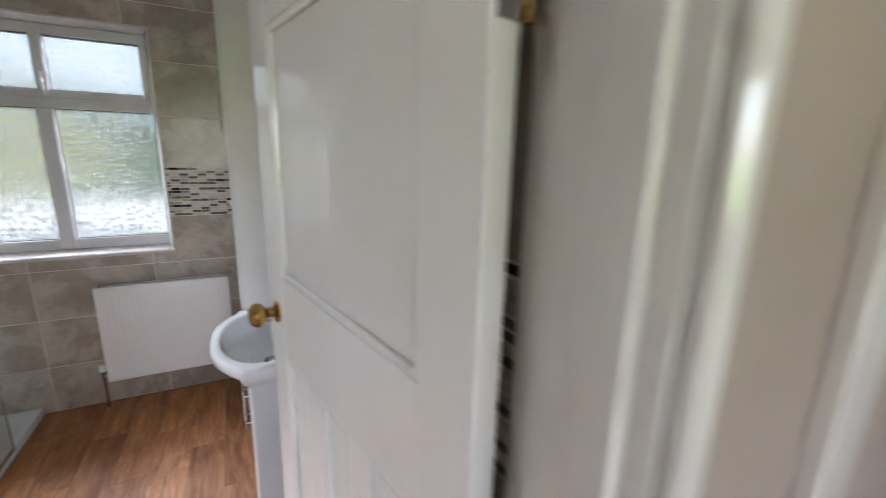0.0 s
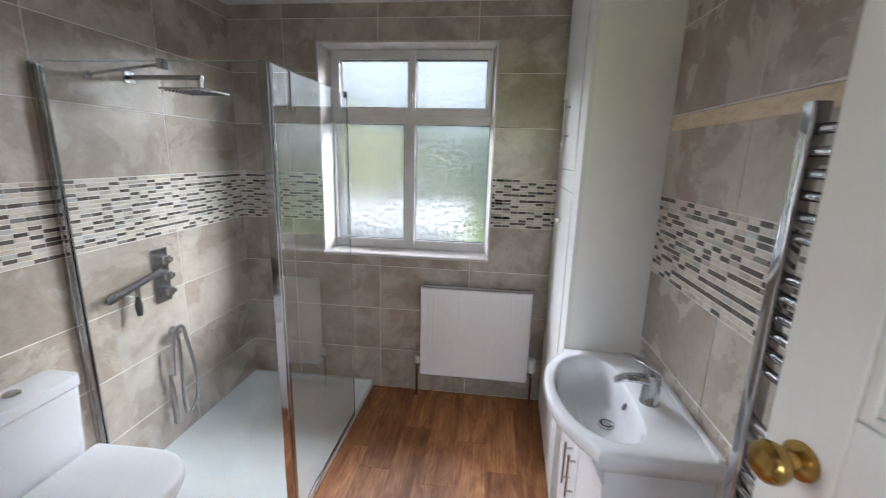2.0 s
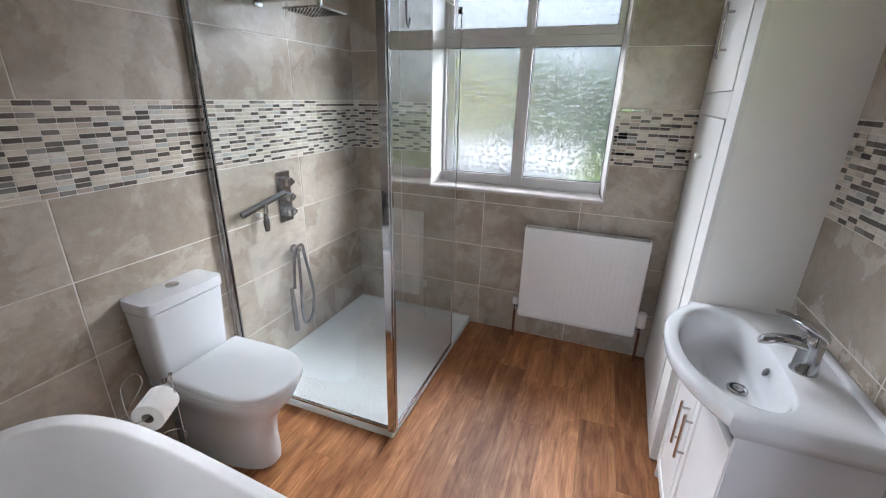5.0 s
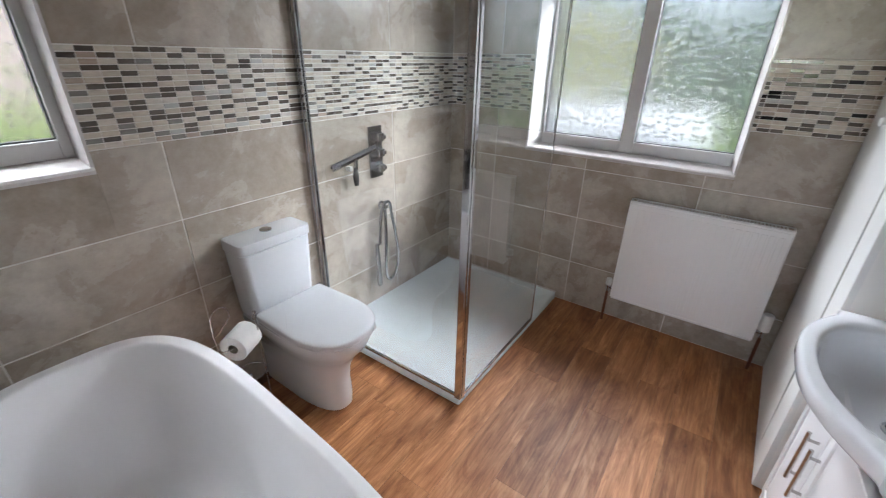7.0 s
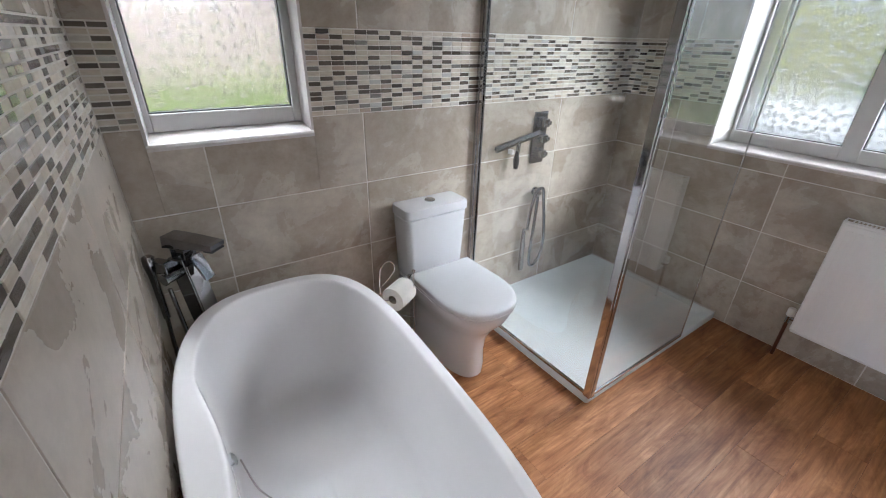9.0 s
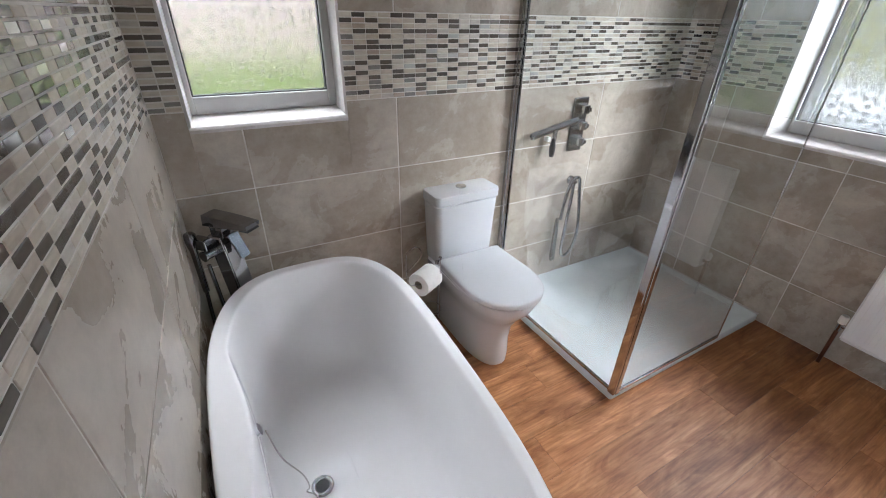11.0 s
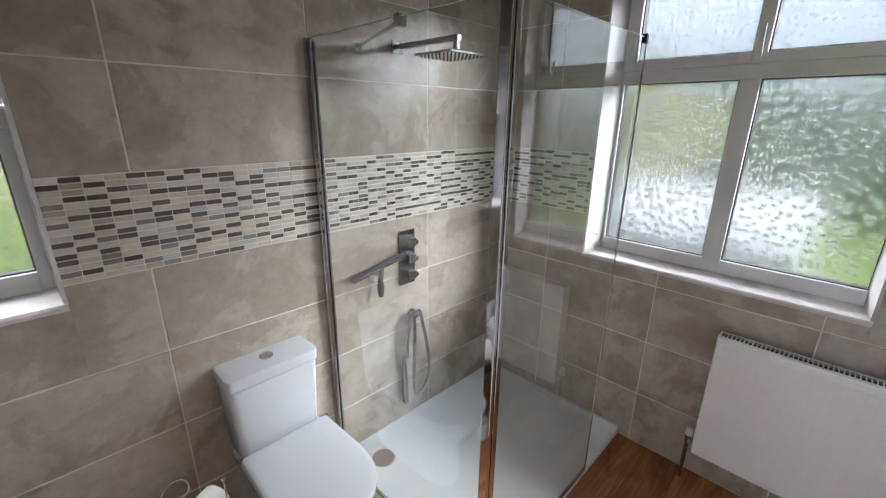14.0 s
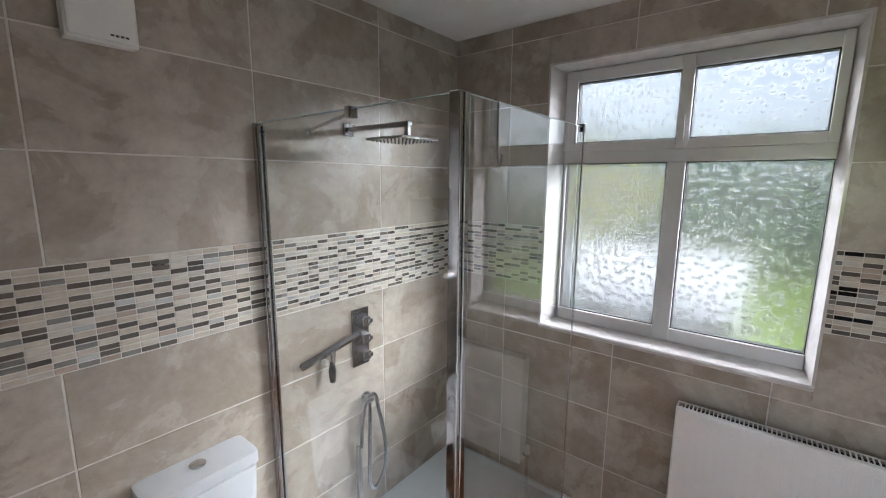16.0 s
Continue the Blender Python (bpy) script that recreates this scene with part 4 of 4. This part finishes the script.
part("carcass", boxed(0.022, 0.37, 0.012, L + 0.03, FLOOR, CEIL - 0.001), CUPBOARD, cup)
part("side_panel", boxed(0.018, 0.33, 0.0, 0.011, FLOOR, CEIL - 0.002), SIDE, cup, "grey-white painted side panel")
part("face_frame", boxed(0.0, 0.021, 0.0, 0.16, FLOOR, CEIL - 0.002, 0.002), CUPBOARD, cup)
part("face_frame", boxed(0.0, 0.021, L - 0.08, L - 0.006, FLOOR, CEIL - 0.002, 0.002), CUPBOARD, cup)
part("face_rail", boxed(0.0, 0.021, 0.161, L - 0.081, 1.459, 1.553, 0.002), CUPBOARD, cup)
part("face_rail", boxed(0.0, 0.021, 0.161, L - 0.081, FLOOR, 0.06, 0.002), CUPBOARD, cup)
part("face_rail", boxed(0.0, 0.021, 0.161, L - 0.081, 2.36, CEIL - 0.002, 0.002), CUPBOARD, cup)
ud = part("door", boxed(-0.004, 0.018, 0.164, L - 0.084, 1.557, 2.356, 0.002), CUPBOARD, cup, "white upper cupboard door")
ld = part("door", boxed(-0.004, 0.018, 0.164, L - 0.084, 0.064, 1.454, 0.002), CUPBOARD, cup, "white lower cupboard door")
hd = part("handle", tube([(-0.034, 0.48, 1.685), (-0.034, 0.48, 1.895)], 0.006, 12), STEEL, ud, "brushed steel bar handle", smooth=50)
for z in (1.72, 1.86):
    part("handle_post", tube([(-0.034, 0.48, z), (-0.003, 0.48, z)], 0.005, 10), STEEL, ud, smooth=50)
part("knob", turned([(0.008, 0), (0.007, 0.012), (0.014, 0.018), (0.015, 0.026), (0.010, 0.031)], 20), PLASTIC, ld, "small white knob", smooth=50, matrix=pose(-0.003, 0.48, 1.285, 0, -90, 0))

# ---- basin on its vanity unit ----
basin = thing("basin", "white ceramic semi-recessed basin on the vanity unit", "basin")
VY, BTOP, BACK = 1.890, 0.812, EAST - 0.001
HALF = 0.327
def bow(inset, z, droop=0.0):
    """The basin's outline: straight back and short sides, a bowed front."""
    out = []
    for i in range(41):
        t = -1 + 2 * i / 40
        k = max(0.0, 1 - abs(t / 0.93) ** 2.7) ** 1.1
        out.append((0.203 - (0.108 - droop) * k + inset, VY + (HALF - inset) * t, z))
    side = [out[-1][0] + (BACK - out[-1][0]) * k / 5 for k in range(1, 5)]
    out += [(x, VY + HALF - inset, z) for x in side]
    out += [(BACK, VY + (HALF - inset) * (1 - 2 * k / 20), z) for k in range(21)]
    out += [(x, VY - HALF + inset, z) for x in side[::-1]]
    return out


def bowl(k, z, shift=0.0):
    """The bowl, ring by ring: an even oval with a straighter back, as many points as the outline."""
    out = []
    for i in range(70):
        a = math.pi - (i - 20) * 2 * math.pi / 70
        c, s = math.cos(a), math.sin(a)
        x = 0.156 * c if c < 0 else 0.092 * (1 - (1 - c) ** 1.7)
        out.append((0.29 + shift + k * x, VY + k * 0.264 * s, z))
    return out


PROFILE = [(1.06, 0.001, 0), (1.03, 0.003, 0), (1.0, 0.010, 0), (0.98, 0.022, 0), (0.965, 0.042, 0), (0.94, 0.064, 0.001), (0.90, 0.085, 0.003), (0.84, 0.103, 0.006), (0.75, 0.119, 0.010), (0.62, 0.131, 0.015), (0.46, 0.139, 0.020), (0.28, 0.144, 0.026), (0.10, 0.147, 0.031)]
part("bowl", loft([bow(0.10, BTOP - 0.15, 0.07), bow(0.04, BTOP - 0.10, 0.035), bow(0.008, BTOP - 0.055, 0.008), bow(0.001, BTOP - 0.04), bow(0.0, BTOP - 0.012), bow(0.003, BTOP - 0.003), bow(0.010, BTOP)]
                  + [bowl(k, BTOP - d, e) for k, d, e in PROFILE]), CERAMIC, basin, smooth=60)
part("upstand", boxed(BACK - 0.022, BACK, VY - HALF + 0.004, VY + HALF - 0.004, BTOP - 0.004, BTOP + 0.016, 0.007, 3), CERAMIC, basin, smooth=50)
w = part("waste", loft([circle(0.031, 0.0, 28), circle(0.031, 0.006, 28), circle(0.024, 0.008, 28), circle(0.024, 0.002, 28)], None, True, False), CHROME, basin, "chrome basin waste", smooth=40, matrix=pose(0.325, VY + 0.02, BTOP - 0.147))
# black disc paints the dark inside of the waste
part("waste_hole_shade", turned([(0.0238, 0.002), (0.0238, 0.0035)], 24), RUBBER_AND_HOLES, w)
part("plug", turned([(0.010, 0.0036), (0.0165, 0.007), (0.015, 0.011), (0.001, 0.013)], 24), CHROME, w, smooth=50)
# black button stands for the shade in the overflow
part("overflow_hole_shade", turned([(0.009, 0), (0.012, 0.002), (0.009, 0.004)], 20), RUBBER_AND_HOLES, basin, smooth=40, matrix=pose(0.372, VY - 0.004, BTOP - 0.052, 0, -62, 0))
part("overflow_ring", loft([circle(0.010, 0.002, 20), circle(0.014, 0.003, 20), circle(0.014, 0, 20)], None, False, False), CHROME, basin, smooth=40, matrix=pose(0.372, VY - 0.004, BTOP - 0.052, 0, -62, 0))

mixer = thing("basin_tap", "chrome single-lever mixer tap on the basin", "tap", pose(0.435, 1.850, BTOP - 0.001) @ Matrix.Diagonal((1.15, 1.2, 1.1, 1)))
part("body", turned([(0.029, 0), (0.029, 0.004), (0.026, 0.01), (0.024, 0.06), (0.0245, 0.094), (0.0235, 0.102), (0.019, 0.110), (0.010, 0.114)], 28), CHROME, mixer, smooth=50)
ROUND = [2 * math.pi * q / 16 for q in range(16)]
part("spout", loft([[(x, 0.017 * w * math.cos(a), z + h * math.sin(a)) for a in ROUND] for x, z, w, h in ((-0.005, 0.070, 1.2, 0.017), (-0.04, 0.078, 1.15, 0.014), (-0.075, 0.077, 1.05, 0.012), (-0.098, 0.069, 0.95, 0.011), (-0.106, 0.064, 0.7, 0.007))]), CHROME, mixer, smooth=60)
part("lever", loft([[(x, 0.016 * w * math.cos(a) + k, z + h * math.sin(a)) for a in ROUND] for x, z, w, h, k in ((0.026, 0.096, 0.8, 0.010, 0), (0.018, 0.104, 1.35, 0.018, 0), (0.002, 0.114, 1.45, 0.018, 0), (-0.03, 0.129, 1.2, 0.011, 0.006), (-0.065, 0.141, 1.0, 0.006, 0.014), (-0.082, 0.144, 0.6, 0.004, 0.018))]), CHROME, mixer, smooth=60)

vanity = thing("vanity_unit", "white gloss vanity unit with bowed doors under the basin", "vanity unit")
V0, V1 = VY - 0.30, VY + 0.30
part("carcass", boxed(0.245, BACK, V0 + 0.016, V1 - 0.016, FLOOR + 0.08, BTOP - 0.16), VANITY, vanity)
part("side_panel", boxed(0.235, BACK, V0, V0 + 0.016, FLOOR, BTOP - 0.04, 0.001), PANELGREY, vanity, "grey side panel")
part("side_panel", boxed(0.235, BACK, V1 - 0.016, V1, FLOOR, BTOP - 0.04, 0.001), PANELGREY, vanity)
part("plinth", boxed(0.29, 0.31, V0 + 0.016, V1 - 0.016, FLOOR, FLOOR + 0.08), VANITY, vanity)


def door_front(t0, t1, z0, z1):
    """A bowed door with a raised edge."""
    rings = []
    for d, zz0, zz1, e in ((0.018, z0, z1, 0.0), (0.002, z0, z1, 0.0), (0.0, z0 + 0.003, z1 - 0.003, 0.003), (0.0, z0 + 0.035, z1 - 0.035, 0.035), (0.005, z0 + 0.042, z1 - 0.042, 0.042)):
        ring = []
        a0, a1 = VY + t0 * 0.30 + e, VY + t1 * 0.30 - e
        ys = [a0 + (a1 - a0) * k / 10 for k in range(11)]
        fx = [0.230 - 0.008 * max(0, 1 - abs((y - VY) / 0.30) ** 2.2) + d for y in ys]
        ring += [(x, y, zz0) for x, y in zip(fx, ys)]
        ring += [(x, y, zz1) for x, y in zip(fx[::-1], ys[::-1])]
        rings.append(ring)
    return loft(rings)


part("fascia", loft([[(0.238 - 0.01 * max(0, 1 - abs(t) ** 2.2), VY + 0.298 * t, z) for t in [-1 + k / 8 for k in range(17)]] + [(0.26, VY + 0.298, z), (0.26, VY - 0.298, z)] for z in (BTOP - 0.24, BTOP - 0.151)]), VANITY, vanity)
for t0, t1, hy in ((-0.99, -0.008, -0.035), (0.008, 0.99, 0.035)):
    dr = part("door", door_front(t0, t1, FLOOR + 0.085, BTOP - 0.13), VANITY, vanity, "white gloss bowed door")
    x = 0.227
    part("handle", tube([(x - 0.030, VY + hy + 0.015, 0.375), (x - 0.030, VY + hy + 0.015, 0.555)], 0.0055, 10), STEEL, dr, "steel bar handle", smooth=50)
    for z in (0.40, 0.53):
        part("handle_post", tube([(x - 0.030, VY + hy + 0.015, z), (x + 0.004, VY + hy + 0.015, z)], 0.0045, 8), STEEL, dr, smooth=50)

# ---- bare strip of adhesive on the east wall, where a mirror was ----
strip = tagged(part("adhesive_strip", boxed(EAST - 0.0035, EAST + 0.002, 1.445, 2.262, 1.722, 1.770, 0.001), BATTEN), "bare yellowish strip of dried adhesive on the tiles", "adhesive strip")

# ---- towel radiator behind the door ----
rail = thing("towel_radiator", "tall chrome ladder towel radiator behind the open door", "towel radiator")
TX0 = 0.475
for y in (0.945, 1.425):
    part("upright", loft([rect(TX0 - 0.016, TX0 + 0.016, y - 0.019, y + 0.019, z, 0.006) for z in (0.42, 1.728)]), CHROME, rail, smooth=40)
    for z in (0.5, 1.62):
        part("wall_bracket", tube([(TX0 + 0.01, y, z), (EAST, y, z)], 0.010, 12), CHROME, rail, smooth=50)
zs = [0.46 + 0.042 * k for k in range(30) if k not in (7, 8, 15, 16, 23)]
for z in zs:
    part("rung", tube([(TX0 + 0.004, 0.955, z), (TX0 + 0.004, 1.415, z)], 0.011, 12), CHROME, rail, smooth=50)

# ---- the door, open against the towel radiator ----
HX, HY = 0.451, 0.374
leaf = thing("door_1", "white gloss panelled door standing open, brass knob", "door", pose(HX, HY, 0, 0, 0, 101.6), kind="structure")
DW, DT, DZ = 0.762, 0.038, FLOOR + 0.008
# own x from the hinge to the free edge, own y into the wall behind; panels: one tall above, three narrow below
stiles = [(0.0, 0.105), (DW - 0.105, DW)]
bm = bmesh.new()
for a, b in stiles:
    box(bm, a, b, -DT, 0, DZ, 1.985, 0.0015, 1)
part("stile", bm, GLOSS, leaf)
for z0, z1 in ((DZ, 0.23), (1.112, 1.312), (1.845, 1.985)):
    part("rail", boxed(0.105, DW - 0.105, -DT, -0.0005, z0, z1, 0.0015, 1), GLOSS, leaf)
cols = [(0.105, 0.235), (0.318, 0.444), (0.527, DW - 0.105)]
for a, b in ((0.235, 0.318), (0.444, 0.527)):
    part("muntin", boxed(a, b, -DT, -0.001, 0.23, 1.112, 0.0015, 1), GLOSS, leaf)
panels = [(0.105, DW - 0.105, 1.312, 1.845)] + [(a, b, 0.23, 1.112) for a, b in cols]
for a, b, c, d in panels:
    part("panel", boxed(a, b, -DT + 0.012, -0.012, c, d), GLOSS, leaf)
    m = 0.016
    bead = bmesh.new()
    for y0, y1 in ((-0.012, -0.002), (-DT + 0.002, -DT + 0.012)):
        for p, q, r, s in ((a, a + m, c, d), (b - m, b, c, d), (a + m, b - m, c, c + m), (a + m, b - m, d - m, d)):
            box(bead, p, q, y0, y1, r, s, 0.004, 2)
    part("moulding", bead, GLOSS, leaf)
for s in (1, -1):
    y = 0.0 if s > 0 else -DT
    rose = part("rose", turned([(0.027, 0), (0.027, 0.004), (0.020, 0.008), (0.012, 0.011), (0.010, 0.024)], 28), BRASS, leaf, "brass knob rose", smooth=50, matrix=pose(DW - 0.058, y, 1.216, -90 * s, 0, 0))
    part("knob", turned([(0.010, 0.022), (0.016, 0.028), (0.026, 0.036), (0.0295, 0.046), (0.027, 0.056), (0.018, 0.064), (0.004, 0.067)], 32), BRASS, rose, "round aged brass door knob", smooth=60)
part("lock_plate", boxed(DW, DW + 0.0015, -0.030, -0.008, 1.15, 1.30), BRASS, leaf)
for z in (1.72, 0.25):
    hg = part("hinge", tube([(-0.004, -DT - 0.004, z), (-0.004, -DT - 0.004, z + 0.09)], 0.006, 10), BRASS, leaf, "painted steel butt hinge", smooth=50)
    part("hinge_leaf", boxed(-0.002, -0.0002, -DT, -0.006, z, z + 0.09), STEEL, hg)

# ---- door lining, stops and architrave ----
lin = thing("door_frame", "white gloss door lining and moulded architrave", "door frame", kind="structure")
Y0, Y1 = 0.182, 0.395
for s, x in ((1, DOOR_R), (-1, DOOR_L)):
    def span(a, b):
        return min(x + s * a, x + s * b), max(x + s * a, x + s * b)
    part("jamb", boxed(*span(0, 0.03), Y0, Y1, FLOOR, DOOR_H + 0.03, 0.002), GLOSS, lin)
    if s > 0:
        part("door_stop", boxed(*span(-0.057, -0.0005), 0.206, 0.250, FLOOR, DOOR_H - 0.013, 0.004), GLOSS, lin)
        part("jamb_edge", boxed(*span(-0.046, -0.0005), Y0 + 0.001, 0.205, FLOOR, DOOR_H - 0.013, 0.003), GLOSS, lin)
    # narrow rolled architrave on the landing side
    k = -0.042 if s > 0 else 0.004
    prof = [(0.0, 0.0), (0.0, 0.010), (0.006, 0.016), (0.014, 0.018), (0.022, 0.015), (0.028, 0.008), (0.030, 0.0)]
    part("architrave", loft([[(x + s * (k + u), Y0 - 0.003 - w, z) for u, w in prof] for z in (FLOOR, DOOR_H + 0.034)]), GLOSS, lin, smooth=40)
part("head", boxed(DOOR_L - 0.03, DOOR_R + 0.03, Y0 + 0.001, Y1 - 0.001, DOOR_H, DOOR_H + 0.03, 0.002), GLOSS, lin)
part("architrave", boxed(DOOR_L - 0.034, DOOR_R + 0.034, Y0 - 0.020, Y0 - 0.004, DOOR_H + 0.036, DOOR_H + 0.066, 0.006), GLOSS, lin)
part("next_frame", boxed(0.67, 0.74, 0.16, 0.1795, FLOOR, DOOR_H, 0.005), GLOSS, lin)
part("architrave", boxed(DOOR_L - 0.06, DOOR_L - 0.0, 0.396, 0.412, FLOOR, DOOR_H + 0.06, 0.004), GLOSS, lin)

# ---- floor planks ----
shared = {}


def slab(w, d, h, bevel):
    """One shared mesh for all pieces of a size: a box with its edges taken off."""
    key = (round(w, 3), round(d, 3), round(h, 3))
    if key not in shared:
        bm = boxed(-w / 2, w / 2, -d / 2, d / 2, -h / 2, h / 2, bevel, 1)
        bmesh.ops.recalc_face_normals(bm, faces=bm.faces)
        me = bpy.data.meshes.new("piece")
        bm.to_mesh(me)
        bm.free()
        shared[key] = me
    return shared[key]


def piece(name, mesh, mat, parent, at):
    """A piece on a shared mesh; the material sits on the object."""
    ob = new(name, mesh)
    if not mesh.materials:
        mesh.materials.append(mat)
    ob.material_slots[0].link = "OBJECT"
    ob.material_slots[0].material = mat
    ob.parent, ob.location = parent, at
    return ob


# columns of metre-long planks, from the east wall westwards: where one of the end joints of each column lies
PLANK = 0.1685
ENDS = (3.03, 2.405, 2.62, 2.27, 2.703, 2.344, 2.50, 2.05, 2.72, 1.78, 2.18, 2.60)
for col in range(-2, 12):
    x1 = 0.076 - PLANK * (col - 1)
    y = (ENDS[col] if col >= 0 else 2.35 + 0.3 * col) - 4.0
    while y < 3.14:
        a, b = max(y, 0.30), min(y + 1.002, 3.14)
        if b - a > 0.02:
            piece("plank", slab(PLANK - 0.0008, b - a - 0.0008, 0.008, 0.0006), OAK, floor, (x1 - PLANK / 2, (a + b) / 2, FLOOR - 0.004))
        y += 1.002


# ---- wall tiles and the mosaic band ----
LOWER = [FLOOR, 0.268, 0.570, 0.872, 1.170]
UPPER = [1.474, 1.777, 2.086, 2.392, CEIL]
BAND = (1.170, 1.474)
GAP = 0.005


def outside(cell, hole):
    """A cell less a hole: up to four rectangles."""
    a, b, c, d = cell
    if hole is None or b <= hole[0] or a >= hole[1] or d <= hole[2] or c >= hole[3]:
        return [cell]
    out = []
    if a < hole[0]:
        out.append((a, hole[0], c, d))
    if b > hole[1]:
        out.append((hole[1], b, c, d))
    m0, m1 = max(a, hole[0]), min(b, hole[1])
    if c < hole[2]:
        out.append((m0, m1, c, hole[2]))
    if d > hole[3]:
        out.append((m0, m1, hole[3], d))
    return out


def tile_wall(wall, us, hole=None):
    bed = bmesh.new()
    for zs in (LOWER, UPPER):
        for p, q, r, s in outside((us[0], us[-1], zs[0], zs[-1]), hole):
            box(bed, p, q, -0.0076, -0.0016, r, s)
    part("grout", bed, GROUT, wall)
    for zs in (LOWER, UPPER):
        for c, d in zip(zs, zs[1:]):
            for a, b in zip(us, us[1:]):
                g = GAP / 2
                for p, q, r, s in outside((a + g, b - g, c + g, d - g), hole):
                    if q - p > 0.004 and s - r > 0.004:
                        piece("tile", slab(q - p, 0.008, s - r, 0.0012), TILE, wall, ((p + q) / 2, -0.004, (r + s) / 2))


def mosaic_band(wall, u0, u1, near, hole=None, seed=1):
    """Stacked columns of small stone and glass bars. near: the stretch whose bars are parts; the rest is one run."""
    rng = random.Random(seed)
    pitch, rows = 0.0503, 17
    high = (BAND[1] - BAND[0]) / rows
    runs = {"stone": bmesh.new(), "glass": bmesh.new(), "pearl": bmesh.new(), "black": bmesh.new()}
    mats = {"stone": (STONE, STONE_I), "glass": (DARK, DARK_I), "pearl": (PEARL, PEARL), "black": (BLACK, BLACK)}
    count, n = 0, int((u1 - u0) / pitch) + 1
    for i in range(n):
        glass = set()
        j = rng.randint(0, 2)
        while j < rows:
            glass.add(j)
            j += rng.choice((1, 2, 2, 2, 3, 3, 3, 4))
        for j in range(rows):
            a, b = u0 + i * pitch, min(u0 + (i + 1) * pitch, u1)
            c, d = BAND[0] + j * high, BAND[0] + (j + 1) * high
            k = rng.random()
            kind = "black" if j in glass and k > (0.8 if seed == 2 else 2) else "glass" if j in glass else "pearl" if k > (0.93 if seed in (1, 4) else 0.96) else "stone"
            g, h = 0.0012, 0.0017
            lift = rng.uniform(-0.0004, 0.0006)
            for p, q, r, s in outside((a + g, b - g, c + h, d - h), hole):
                if q - p < 0.004 or s - r < 0.004:
                    continue
                if near[0] <= (p + q) / 2 <= near[1] and count < 300:
                    piece("mosaic_bar", slab(q - p, 0.006, s - r, 0.0009), mats[kind][0], wall, ((p + q) / 2, -0.003 + lift, (r + s) / 2))
                    count += 1
                else:
                    bm = runs[kind]
                    y, e = 0.0 + lift, 0.0008
                    back = [bm.verts.new(v) for v in ((p, -0.005, r), (q, -0.005, r), (q, -0.005, s), (p, -0.005, s))]
                    face = [bm.verts.new(v) for v in ((p + e, y, r + e), (q - e, y, r + e), (q - e, y, s - e), (p + e, y, s - e))]
                    bm.faces.new(face)
                    for t in range(4):
                        bm.faces.new((back[t], back[(t + 1) % 4], face[(t + 1) % 4], face[t]))
    bed = bmesh.new()
    for p, q, r, s in outside((u0, u1, BAND[0], BAND[1]), hole):
        box(bed, p, q, -0.006, -0.0014, r, s)
    part("grout", bed, GROUT, wall)
    for kind, bm in runs.items():
        if bm.faces:
            tagged(part("mosaic_run", bm, mats[kind][1], wall), kind="stuff")
        else:
            bm.free()


def between(lo, hi, one, step=0.602):
    """Joint lines through one at even steps, from lo to hi."""
    k0 = math.ceil((lo - one) / step + 0.05)
    out = [lo]
    while one + k0 * step < hi - 0.02:
        out.append(one + k0 * step)
        k0 += 1
    return out + [hi]


tile_wall(wall_west, between(0.9 - NORTH, 0.9 - 0.466, 0.9 - 1.335), HOLE_W)
tile_wall(wall_north, between(-EAST, 1.842, 0.860), HOLE_N)
tile_wall(wall_east, between(0.42, NORTH, 1.735))
S_END = DOOR_L - 0.03 + 1.842
tile_wall(wall_south, between(0.0, S_END, 0.617, 0.597))
mosaic_band(wall_west, 0.9 - NORTH, 0.9 - 0.466, (0.9 - 1.93, 0.9 - 1.12), HOLE_W, 1)
mosaic_band(wall_north, -EAST, 1.842, (-0.25, 0.136), HOLE_N, 2)
mosaic_band(wall_east, 0.42, 2.275, (1.5, 2.275), None, 3)
mosaic_band(wall_south, 0.0, S_END, (0.7, S_END), None, 4)
